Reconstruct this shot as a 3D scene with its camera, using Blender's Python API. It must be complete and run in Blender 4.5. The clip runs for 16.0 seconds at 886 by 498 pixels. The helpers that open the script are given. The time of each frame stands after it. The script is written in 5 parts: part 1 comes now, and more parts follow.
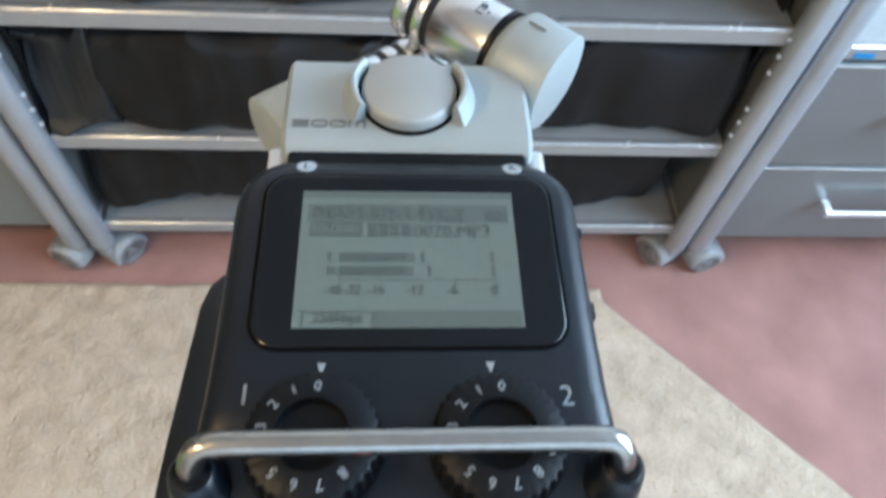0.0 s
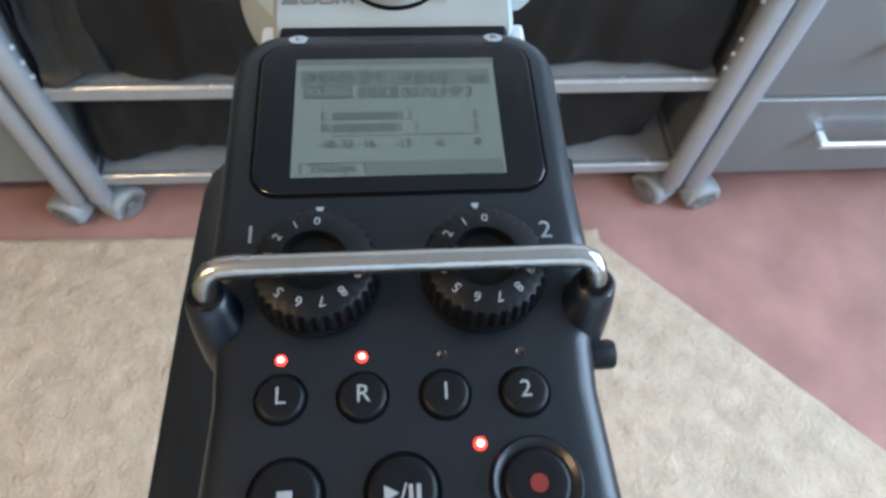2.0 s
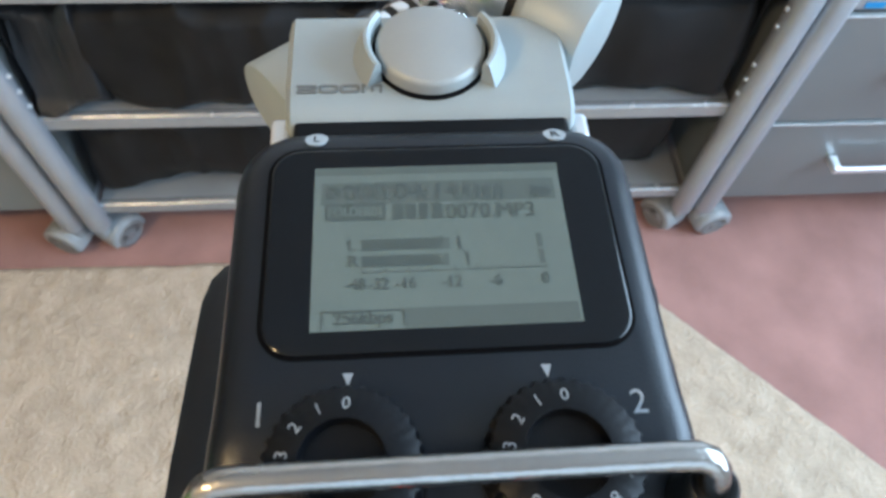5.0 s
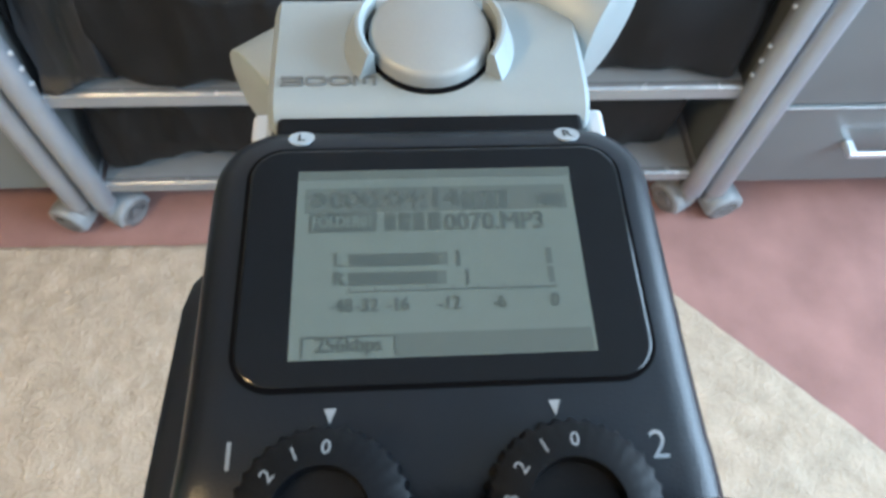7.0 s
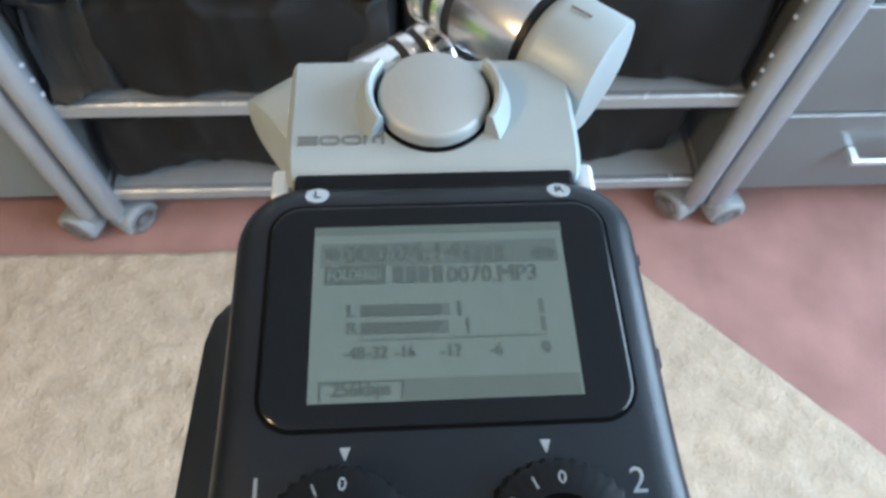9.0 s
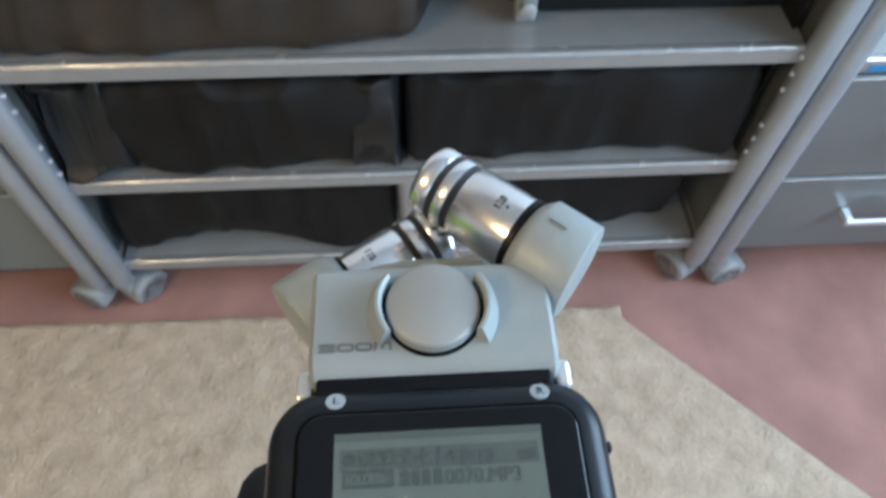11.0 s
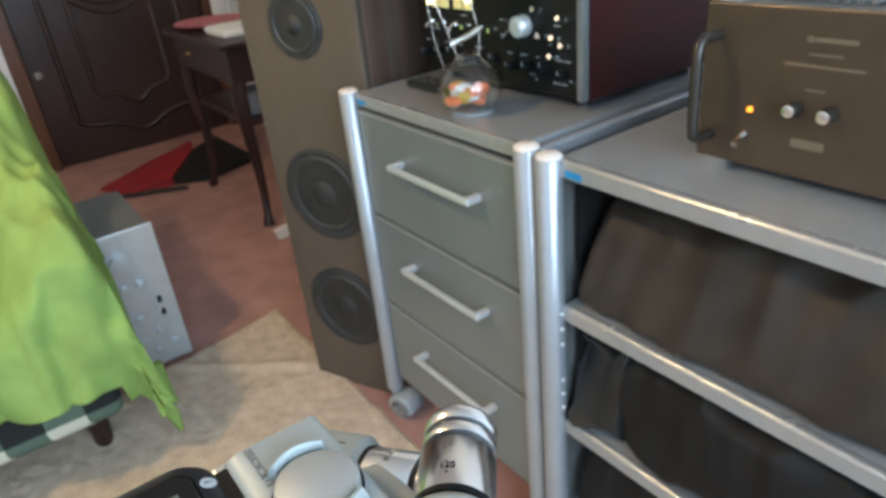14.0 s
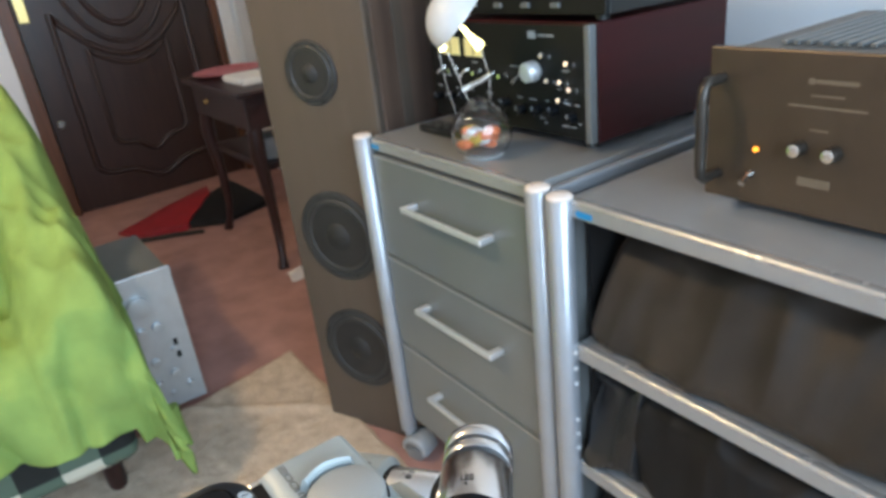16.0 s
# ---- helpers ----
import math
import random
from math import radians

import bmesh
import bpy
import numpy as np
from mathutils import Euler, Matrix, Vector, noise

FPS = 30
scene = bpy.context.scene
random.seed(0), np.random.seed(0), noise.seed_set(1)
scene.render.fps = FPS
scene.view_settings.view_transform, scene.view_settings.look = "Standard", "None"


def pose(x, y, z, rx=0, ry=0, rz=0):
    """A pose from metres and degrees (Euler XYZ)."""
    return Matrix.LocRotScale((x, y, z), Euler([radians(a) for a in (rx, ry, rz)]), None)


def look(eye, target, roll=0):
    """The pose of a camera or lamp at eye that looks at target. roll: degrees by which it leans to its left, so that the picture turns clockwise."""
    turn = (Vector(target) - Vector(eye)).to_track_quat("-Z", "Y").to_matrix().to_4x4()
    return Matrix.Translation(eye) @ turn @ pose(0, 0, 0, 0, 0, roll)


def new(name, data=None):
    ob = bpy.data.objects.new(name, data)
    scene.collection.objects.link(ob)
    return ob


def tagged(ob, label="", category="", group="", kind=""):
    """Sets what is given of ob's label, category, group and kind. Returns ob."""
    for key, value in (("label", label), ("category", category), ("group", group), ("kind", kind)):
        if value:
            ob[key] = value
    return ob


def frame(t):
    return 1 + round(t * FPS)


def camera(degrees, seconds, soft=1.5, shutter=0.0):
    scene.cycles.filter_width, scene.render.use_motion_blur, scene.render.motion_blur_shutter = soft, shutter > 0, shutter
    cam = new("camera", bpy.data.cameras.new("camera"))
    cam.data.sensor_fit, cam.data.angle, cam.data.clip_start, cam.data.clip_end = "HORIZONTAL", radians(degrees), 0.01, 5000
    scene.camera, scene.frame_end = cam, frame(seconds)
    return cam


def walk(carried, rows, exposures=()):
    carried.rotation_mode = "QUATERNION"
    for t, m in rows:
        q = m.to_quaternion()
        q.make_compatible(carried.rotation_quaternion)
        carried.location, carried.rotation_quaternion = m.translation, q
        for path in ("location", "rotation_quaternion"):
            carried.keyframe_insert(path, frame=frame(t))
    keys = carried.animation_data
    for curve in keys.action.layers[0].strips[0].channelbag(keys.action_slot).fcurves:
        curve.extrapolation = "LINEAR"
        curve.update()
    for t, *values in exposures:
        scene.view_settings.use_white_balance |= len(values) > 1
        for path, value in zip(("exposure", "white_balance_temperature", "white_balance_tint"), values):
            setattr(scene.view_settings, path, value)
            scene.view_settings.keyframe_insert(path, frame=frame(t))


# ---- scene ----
cam = camera(66.2, 16.0, soft=3.0, shutter=0.4)
cam.data.dof.use_dof, cam.data.dof.focus_distance, cam.data.dof.aperture_fstop = True, 0.14, 50.0
ROWS = [
    (0, 0.5000, -0.6863, 1.1111, 32.67, -3.50, -1.97),
    (0.2, 0.4987, -0.6909, 1.1106, 30.91, -3.31, -2.21),
    (0.5, 0.4999, -0.6986, 1.1120, 29.32, -3.41, -2.32),
    (1, 0.4999, -0.7055, 1.1134, 28.59, -3.16, -2.77),
    (1.5, 0.5021, -0.7057, 1.1097, 28.81, -2.83, -3.27),
    (2, 0.5012, -0.7072, 1.1098, 28.91, -2.62, -3.56),
    (2.5, 0.5029, -0.7089, 1.1095, 29.32, -2.43, -3.71),
    (3, 0.5016, -0.7082, 1.1102, 29.34, -2.32, -3.81),
    (3.5, 0.4979, -0.7086, 1.1115, 29.42, -2.29, -3.90),
    (4, 0.4946, -0.6996, 1.1139, 29.81, -2.35, -3.87),
    (4.5, 0.4948, -0.6841, 1.1039, 30.34, -2.45, -3.81),
    (7, 0.4976, -0.6650, 1.0899, 28.44, -2.20, -2.93),
    (7.5, 0.4971, -0.6654, 1.0921, 28.21, -2.12, -2.71),
    (8, 0.4996, -0.6659, 1.0961, 28.24, -2.01, -2.80),
    (8.5, 0.4983, -0.6645, 1.0960, 28.48, -1.97, -2.83),
    (10.8, 0.4968, -0.6583, 1.1465, 31.07, -1.01, -2.95),
    (11, 0.4987, -0.6489, 1.1353, 32.73, -1.04, -3.36),
    (11.5, 0.5070, -0.6545, 1.1377, 40.03, 0.70, -3.07),
    (11.6, 0.5109, -0.6557, 1.1377, 42.49, 0.91, -0.50),
    (11.8, 0.5253, -0.6590, 1.1448, 44.90, 1.80, 9.17),
    (12, 0.5481, -0.6369, 1.1181, 45.95, 0.79, 24.14),
    (12.2, 0.5607, -0.6243, 1.1112, 47.62, 1.09, 35.00),
    (12.5, 0.5736, -0.6127, 1.1051, 51.27, 1.89, 43.48),
    (13, 0.5828, -0.6136, 1.1019, 53.36, 2.26, 48.55),
    (13.5, 0.5950, -0.6196, 1.1273, 58.39, 5.70, 50.68),
    (14, 0.6161, -0.6171, 1.1256, 62.23, 5.46, 53.36),
    (14.5, 0.6306, -0.6168, 1.1221, 66.14, 7.21, 55.10),
    (15, 0.6346, -0.6213, 1.1248, 68.26, 7.75, 55.40),
    (15.5, 0.6330, -0.6236, 1.1275, 66.99, 7.00, 55.06),
    (16, 0.6277, -0.6270, 1.1299, 65.85, 6.28, 54.12),

]
EXPOSURES = [(0.0, -0.08, 5330, 4.5), (2.5, -0.12, 5350, 6.5), (3.5, -0.12, 5350, 6.5), (4.5, -0.13, 5330, 5), (7.0, 0.0, 5300, 3.5), (8.5, -0.01, 5300, 3.5), (11.0, -0.48, 5380, 4.5), (11.5, -0.48, 5350, 4.5), (12.0, -0.3, 5180, 2.5), (13.0, -0.12, 5330, 2), (14.5, -0.1, 5560, 5), (16.0, -0.08, 5500, 5.5)]
walk(cam, [(t, pose(*row)) for t, *row in ROWS], EXPOSURES)

# ---- light: a daylight window, an added fill lamp to the south, a warm ceiling lamp ----
world = bpy.data.worlds.new("daylight")
world.use_nodes = True
sky = world.node_tree.nodes.new("ShaderNodeTexSky")
sky.sky_type, sky.sun_disc = "NISHITA", False
sky.sun_elevation, sky.sun_rotation = radians(38), radians(120)
world.node_tree.links.new(sky.outputs[0], world.node_tree.nodes["Background"].inputs[0])
world.node_tree.nodes["Background"].inputs[1].default_value = 0.12
scene.world = world

ROOM = dict(x0=-3.43, x1=2.3, y0=-2.7, y1=0.80, z1=2.45)
WINDOW = dict(y0=-1.65, y1=0.30, z0=0.85, z1=2.2)


def area_lamp(name, m, w, h, watts, colour):
    data = bpy.data.lights.new(name, "AREA")
    data.shape, data.size, data.size_y, data.energy, data.color = "RECTANGLE", w, h, watts, colour
    ob = new(name, data)
    ob.matrix_world = m
    return ob


area_lamp("window_daylight", look((2.28, -0.675, 1.52), (0.2, -0.75, 0.75)), 1.9, 1.3, 94, (0.78, 0.90, 1.0))
# added fill from the south, brightens the fronts; no such source is known
area_lamp("south_fill", look((0.9, -2.68, 1.45), (0.6, -0.6, 0.2)), 1.9, 1.6, 14, (0.80, 0.91, 1.0))
bulb = bpy.data.lights.new("ceiling_bulb", "POINT")
bulb.energy, bulb.color, bulb.shadow_soft_size = 80, (1.0, 0.62, 0.27), 0.08
new("ceiling_bulb", bulb).location = (-0.72, -1.2, 2.15)


# ---- materials ----
def material(name, colour, rough=0.5, metal=0.0, vary=0.12, scale=40.0, bump=0.05, bump_scale=300.0, coat=0.0, dark=None, emit=None, spec=0.5):
    """A surface with variation at two scales and fine relief."""
    m = bpy.data.materials.new(name)
    m.use_nodes = True
    n, l = m.node_tree.nodes, m.node_tree.links
    b = n["Principled BSDF"]
    b.inputs["Roughness"].default_value, b.inputs["Metallic"].default_value = rough, metal
    b.inputs["Coat Weight"].default_value, b.inputs["Coat Roughness"].default_value = coat, 0.12
    b.inputs["Specular IOR Level"].default_value = spec
    co = n.new("ShaderNodeTexCoord")
    big, small = n.new("ShaderNodeTexNoise"), n.new("ShaderNodeTexNoise")
    for t, sc, det in ((big, scale, 3), (small, bump_scale, 2)):
        t.inputs["Scale"].default_value, t.inputs["Detail"].default_value = sc, det
        l.new(co.outputs["Object"], t.inputs["Vector"])
    mix = n.new("ShaderNodeMix")
    mix.data_type = "RGBA"
    d = dark or tuple(c * (1 - 2 * vary) for c in colour)
    mix.inputs["A"].default_value, mix.inputs["B"].default_value = (*d, 1), (*colour, 1)
    add = n.new("ShaderNodeMath")
    add.operation = "MULTIPLY_ADD"
    l.new(small.outputs["Fac"], add.inputs[0])
    add.inputs[1].default_value = 0.4
    l.new(big.outputs["Fac"], add.inputs[2])
    ramp = n.new("ShaderNodeMapRange")
    ramp.inputs["From Min"].default_value, ramp.inputs["From Max"].default_value = 0.45, 0.95
    l.new(add.outputs[0], ramp.inputs["Value"])
    l.new(ramp.outputs[0], mix.inputs["Factor"])
    l.new(mix.outputs["Result"], b.inputs["Base Color"])
    rr = n.new("ShaderNodeMapRange")
    rr.inputs["To Min"].default_value, rr.inputs["To Max"].default_value = max(rough - 0.07, 0.02), min(rough + 0.07, 1)
    l.new(big.outputs["Fac"], rr.inputs["Value"])
    l.new(rr.outputs[0], b.inputs["Roughness"])
    if bump:
        bp = n.new("ShaderNodeBump")
        bp.inputs["Strength"].default_value, bp.inputs["Distance"].default_value = bump, 0.002
        l.new(small.outputs["Fac"], bp.inputs["Height"])
        l.new(bp.outputs[0], b.inputs["Normal"])
    if emit:
        b.inputs["Emission Color"].default_value = (*emit[0], 1)
        b.inputs["Emission Strength"].default_value = emit[1]
    return m


def wood(name, light, dark, rough=0.4, scale=6.0, along=2, coat=0.0):
    m = material(name, light, rough, 0, dark=dark, scale=scale, bump=0.08, bump_scale=120, coat=coat)
    n, l = m.node_tree.nodes, m.node_tree.links
    mp = n.new("ShaderNodeMapping")
    sc = [9.0, 9.0, 9.0]
    sc[along] = 0.6
    mp.inputs["Scale"].default_value = sc
    co = next(x for x in n if x.type == "TEX_COORD")
    l.new(co.outputs["Object"], mp.inputs["Vector"])
    for t in (x for x in n if x.type == "TEX_NOISE"):
        l.new(mp.outputs[0], t.inputs["Vector"])
    return m


def glass(name, colour=(1, 1, 1), rough=0.0):
    m = bpy.data.materials.new(name)
    m.use_nodes = True
    b = m.node_tree.nodes["Principled BSDF"]
    b.inputs["Base Color"].default_value = (*colour, 1)
    b.inputs["Transmission Weight"].default_value, b.inputs["Roughness"].default_value, b.inputs["IOR"].default_value = 1.0, rough, 1.45
    return m


def plaid(name):
    """A woven check of cream, green and near-black bands."""
    m = material(name, (0.62, 0.6, 0.5), 0.85, 0, bump=0.3, bump_scale=900)
    n, l = m.node_tree.nodes, m.node_tree.links
    b = n["Principled BSDF"]
    co = next(x for x in n if x.type == "TEX_COORD")
    sep = n.new("ShaderNodeSeparateXYZ")
    l.new(co.outputs["Object"], sep.inputs[0])
    bands = []
    for ax, off in ((1, 0.03), (2, 0.05)):
        ad = n.new("ShaderNodeMath"); ad.operation = "ADD"; ad.inputs[1].default_value = off + 5
        l.new(sep.outputs[ax], ad.inputs[0])
        if ax == 1:
            ad2 = n.new("ShaderNodeMath"); ad2.operation = "ADD"
            l.new(ad.outputs[0], ad2.inputs[0]); l.new(sep.outputs[0], ad2.inputs[1]); ad = ad2
        mo = n.new("ShaderNodeMath"); mo.operation = "MODULO"; mo.inputs[1].default_value = 0.17
        l.new(ad.outputs[0], mo.inputs[0])
        gt = n.new("ShaderNodeMath"); gt.operation = "GREATER_THAN"; gt.inputs[1].default_value = 0.085
        l.new(mo.outputs[0], gt.inputs[0])
        bands.append(gt)
    sm = n.new("ShaderNodeMath"); sm.operation = "MULTIPLY_ADD"; sm.inputs[1].default_value = 0.5
    l.new(bands[0].outputs[0], sm.inputs[0])
    hf = n.new("ShaderNodeMath"); hf.operation = "MULTIPLY"; hf.inputs[1].default_value = 0.5
    l.new(bands[1].outputs[0], hf.inputs[0]); l.new(hf.outputs[0], sm.inputs[2])
    cr = n.new("ShaderNodeValToRGB")
    cr.color_ramp.interpolation = "CONSTANT"
    for i, (p, c) in enumerate(((0.0, (0.6, 0.58, 0.46, 1)), (0.4, (0.10, 0.14, 0.10, 1)), (0.8, (0.012, 0.014, 0.013, 1)))):
        e = cr.color_ramp.elements[i] if i < 2 else cr.color_ramp.elements.new(p)
        e.position, e.color = p, c
    l.new(sm.outputs[0], cr.inputs[0])
    l.new(cr.outputs[0], b.inputs["Base Color"])
    return m


MAT = dict(
    # black plastic; the blue in its base stands in for reflected sky
    black=material("sky_tinted_black_plastic", (0.0042, 0.0072, 0.0125), 0.34, 0, 0.1, 60, 0.06, 2500, spec=0.44),
    knob=material("knob_plastic", (0.003, 0.0035, 0.005), 0.46, 0, 0.1, 80, 0.05, 1500, spec=0.22),
    gloss=material("glossy_black_bezel", (0.004, 0.005, 0.007), 0.16, 0, 0.1, 80, 0.0, spec=0.32),
    lcd=material("lcd_glass", (0.124, 0.150, 0.137), 0.2, 0, 0.04, 30, 0.0),
    lcd_dark=material("lcd_band", (0.090, 0.108, 0.099), 0.22, 0, 0.04, 30, 0.0),
    lcd_ink=material("lcd_segment", (0.066, 0.082, 0.076), 0.3, 0, 0.05, 100, 0.0),
    print=material("grey_print", (0.30, 0.33, 0.36), 0.5, 0, 0.08, 200, 0.0),
    badge=material("badge_print", (0.38, 0.43, 0.47), 0.4, 0, 0.05, 200, 0.0),
    red_print=material("red_print", (0.20, 0.016, 0.012), 0.45, 0, 0.1, 300, 0.0),
    led=material("lit_red_led", (1.0, 0.05, 0.02), 0.3, 0, 0.0, 10, 0.0, emit=((1.0, 0.035, 0.02), 2.6)),
    led_core=material("led_core", (1.0, 0.5, 0.4), 0.3, 0, 0.0, 10, 0.0, emit=((1.0, 0.72, 0.55), 3.0)),
    led_off=material("unlit_led", (0.03, 0.022, 0.022), 0.2, 0, 0.1, 10, 0.0),
    silver=material("silver_paint", (0.345, 0.380, 0.378), 0.48, 0.2, 0.05, 60, 0.05, 3500),
    silver_ink=material("engraved_grey", (0.16, 0.165, 0.16), 0.5, 0, 0.05, 100, 0.0),
    dial=material("satin_dial", (0.36, 0.37, 0.355), 0.48, 0.3, 0.06, 50, 0.04, 3000),
    chrome=material("polished_chrome", (0.84, 0.85, 0.87), 0.23, 1.0, 0.03, 40, 0.0),
    grille=material("dark_mesh", (0.05, 0.052, 0.055), 0.5, 0.6, 0.2, 200, 0.5, 4000),
    steel=material("brushed_steel", (0.45, 0.43, 0.40), 0.26, 1.0, 0.08, 60, 0.06, 900),
    shelf=material("silver_grey_metal", (0.385, 0.39, 0.385), 0.36, 0.42, 0.05, 30, 0.02, 900, coat=0.8),
    pole=material("anodised_tube", (0.38, 0.395, 0.42), 0.34, 0.5, 0.05, 20, 0.03, 500),
    lip=material("shelf_front_edge", (0.36, 0.365, 0.37), 0.36, 0.4, 0.04, 40, 0.02, 700),
    # lighter than the lip below, so the edge shows the lamp's highlight
    bead=material("highlight_bead", (0.46, 0.46, 0.455), 0.25, 0.65, 0.04, 40, 0.02, 700),
    cap=material("pale_end_cap", (0.74, 0.66, 0.60), 0.5, 0.0, 0.05, 60, 0.03),
    drawer=material("grey_lacquer", (0.19, 0.208, 0.21), 0.34, 0.25, 0.06, 7, 0.05, 600, coat=0.25),
    seam=material("shadow_gap", (0.004, 0.004, 0.005), 0.8, 0, 0.1, 10, 0.0, spec=0.05),
    handle=material("satin_nickel", (0.74, 0.76, 0.78), 0.34, 0.6, 0.04, 60, 0.0),
    sticker=material("blue_sticker", (0.03, 0.25, 0.55), 0.5, 0, 0.1, 200, 0.0),
    caster=material("grey_caster_plastic", (0.30, 0.31, 0.315), 0.42, 0, 0.1, 60, 0.04, 500),
    tyre=material("caster_tread", (0.19, 0.18, 0.175), 0.55, 0, 0.1, 60, 0.05, 500),
    cloth=material("charcoal_cloth", (0.0125, 0.0115, 0.0112), 0.66, 0, 0.25, 16, 0.25, 900, spec=0.25),
    brown_cloth=material("brown_black_cloth", (0.042, 0.0325, 0.0245), 0.5, 0, 0.3, 9, 0.22, 700, spec=0.3),
    grey_cloth=material("grey_dust_cover", (0.0165, 0.0162, 0.017), 0.46, 0, 0.25, 14, 0.2, 700, spec=0.45),
    carpet=material("dusty_pink_carpet", (0.42, 0.238, 0.202), 0.95, 0, 0.16, 9, 0.8, 420, spec=0.1),
    rug=material("cream_rug", (0.565, 0.462, 0.350), 0.95, 0, 0.14, 24, 0.9, 150, spec=0.1, dark=(0.42, 0.335, 0.245)),
    wall=material("white_emulsion", (0.74, 0.76, 0.78), 0.8, 0, 0.03, 3, 0.15, 160),
    # unseen ceiling, kept mid grey so that less light bounces down
    ceiling=material("dimmed_ceiling_paint", (0.52, 0.52, 0.52), 0.85, 0, 0.03, 3, 0.1, 160),
    door=wood("dark_door_wood", (0.040, 0.018, 0.012), (0.018, 0.008, 0.006), 0.36, coat=0.15),
    frame=wood("door_frame_wood", (0.13, 0.052, 0.022), (0.07, 0.028, 0.012), 0.4),
    brass=material("brass", (0.72, 0.55, 0.22), 0.3, 1.0, 0.1, 80, 0.0),
    table=wood("dark_mahogany", (0.032, 0.009, 0.008), (0.014, 0.005, 0.004), 0.4, coat=0.1),
    speaker=wood("walnut_veneer", (0.086, 0.065, 0.048), (0.074, 0.055, 0.039), 0.55, 4.0),
    speaker_side=wood("walnut_side", (0.125, 0.080, 0.056), (0.065, 0.040, 0.028), 0.5, 4.0),
    cone=material("speaker_cone", (0.022, 0.021, 0.02), 0.55, 0, 0.2, 40, 0.2, 700),
    surround=material("rubber_surround", (0.03, 0.03, 0.03), 0.5, 0, 0.1, 40, 0.05),
    rosewood=wood("rosewood_case", (0.036, 0.0045, 0.0055), (0.018, 0.0025, 0.003), 0.44, 5.0, 1, coat=0.0),
    blackmetal=material("black_metal", (0.016, 0.017, 0.016), 0.36, 0.3, 0.12, 30, 0.08, 900),
    blackface=material("black_faceplate", (0.007, 0.0075, 0.007), 0.5, 0.0, 0.1, 30, 0.03, 900, spec=0.22),
    bronze=material("bronze_faceplate", (0.082, 0.060, 0.040), 0.38, 0.5, 0.10, 20, 0.05, 1200),
    bronze_dark=material("dark_bronze", (0.05, 0.042, 0.034), 0.35, 0.5, 0.1, 40, 0.04),
    bronze_print=material("gold_print", (0.15, 0.118, 0.08), 0.5, 0.2, 0.05, 100, 0.0),
    orange_led=material("orange_pilot", (1.0, 0.4, 0.02), 0.3, 0, 0, 10, 0.0, emit=((1.0, 0.30, 0.02), 2.2)),
    vu=material("meter_face", (0.55, 0.50, 0.22), 0.4, 0, 0.1, 60, 0.0, emit=((0.9, 0.75, 0.3), 0.35)),
    deck=material("brushed_aluminium_face", (0.52, 0.54, 0.55), 0.38, 0.5, 0.06, 40, 0.06, 800),
    deck_case=material("grey_steel_case", (0.17, 0.18, 0.18), 0.45, 0.3, 0.1, 20, 0.1, 500),
    green=material("lime_green_throw", (0.285, 0.405, 0.105), 0.9, 0, 0.13, 12, 0.5, 700, spec=0.15),
    plaid=plaid("tartan_upholstery"),
    glass=glass("clear_glass"),
    white_shade=material("white_shade", (0.55, 0.56, 0.56), 0.25, 0, 0.04, 40, 0.0),
    glow=material("lit_filament", (1.0, 0.85, 0.4), 0.3, 0, 0, 10, 0.0, emit=((1.0, 0.80, 0.30), 7.0)),
    orange=material("orange_pebble", (0.80, 0.24, 0.10), 0.45, 0, 0.15, 60, 0.0),
    yellow=material("yellow_pebble", (0.65, 0.46, 0.06), 0.45, 0, 0.15, 60, 0.0),
    white=material("white_card", (0.75, 0.75, 0.74), 0.7, 0, 0.05, 40, 0.0),
    red=material("red_nylon", (0.30, 0.010, 0.016), 0.6, 0, 0.2, 20, 0.2, 500),
    pinkish=material("pink_tray", (0.5, 0.16, 0.18), 0.5, 0, 0.2, 40, 0.0),
)


MAT["rosewood"].node_tree.nodes["Principled BSDF"].inputs["Specular IOR Level"].default_value = 0.22
MAT["shelf"].node_tree.nodes["Principled BSDF"].inputs["Coat Roughness"].default_value = 0.24

# the rug's worn pile: deeper relief with fine cracks
rn, rl = MAT["rug"].node_tree.nodes, MAT["rug"].node_tree.links
pile = next(q for q in rn if q.type == "BUMP")
pile.inputs["Distance"].default_value = 0.004
cracks, worn = rn.new("ShaderNodeTexVoronoi"), rn.new("ShaderNodeMapRange")
cracks.feature, cracks.inputs["Scale"].default_value = "DISTANCE_TO_EDGE", 26.0
warp, blend = rn.new("ShaderNodeTexNoise"), rn.new("ShaderNodeVectorMath")
warp.inputs["Scale"].default_value, warp.inputs["Detail"].default_value = 30.0, 4.0
blend.operation, blend.inputs[1].default_value = "MULTIPLY_ADD", (0.07, 0.07, 0.07)
coords = next(q for q in rn if q.type == "TEX_COORD")
rl.new(coords.outputs["Object"], warp.inputs["Vector"])
rl.new(warp.outputs["Color"], blend.inputs[0])
rl.new(coords.outputs["Object"], blend.inputs[2])
rl.new(blend.outputs[0], cracks.inputs["Vector"])
worn.inputs["From Max"].default_value = 0.06
worn.inputs["To Min"].default_value, worn.inputs["To Max"].default_value = 0.55, 1.0
rl.new(cracks.outputs["Distance"], worn.inputs["Value"])
height = rn.new("ShaderNodeMath")
height.operation = "MULTIPLY"
rl.new(worn.outputs[0], height.inputs[0])
rl.new(pile.inputs["Height"].links[0].from_socket, height.inputs[1])
rl.new(height.outputs[0], pile.inputs["Height"])


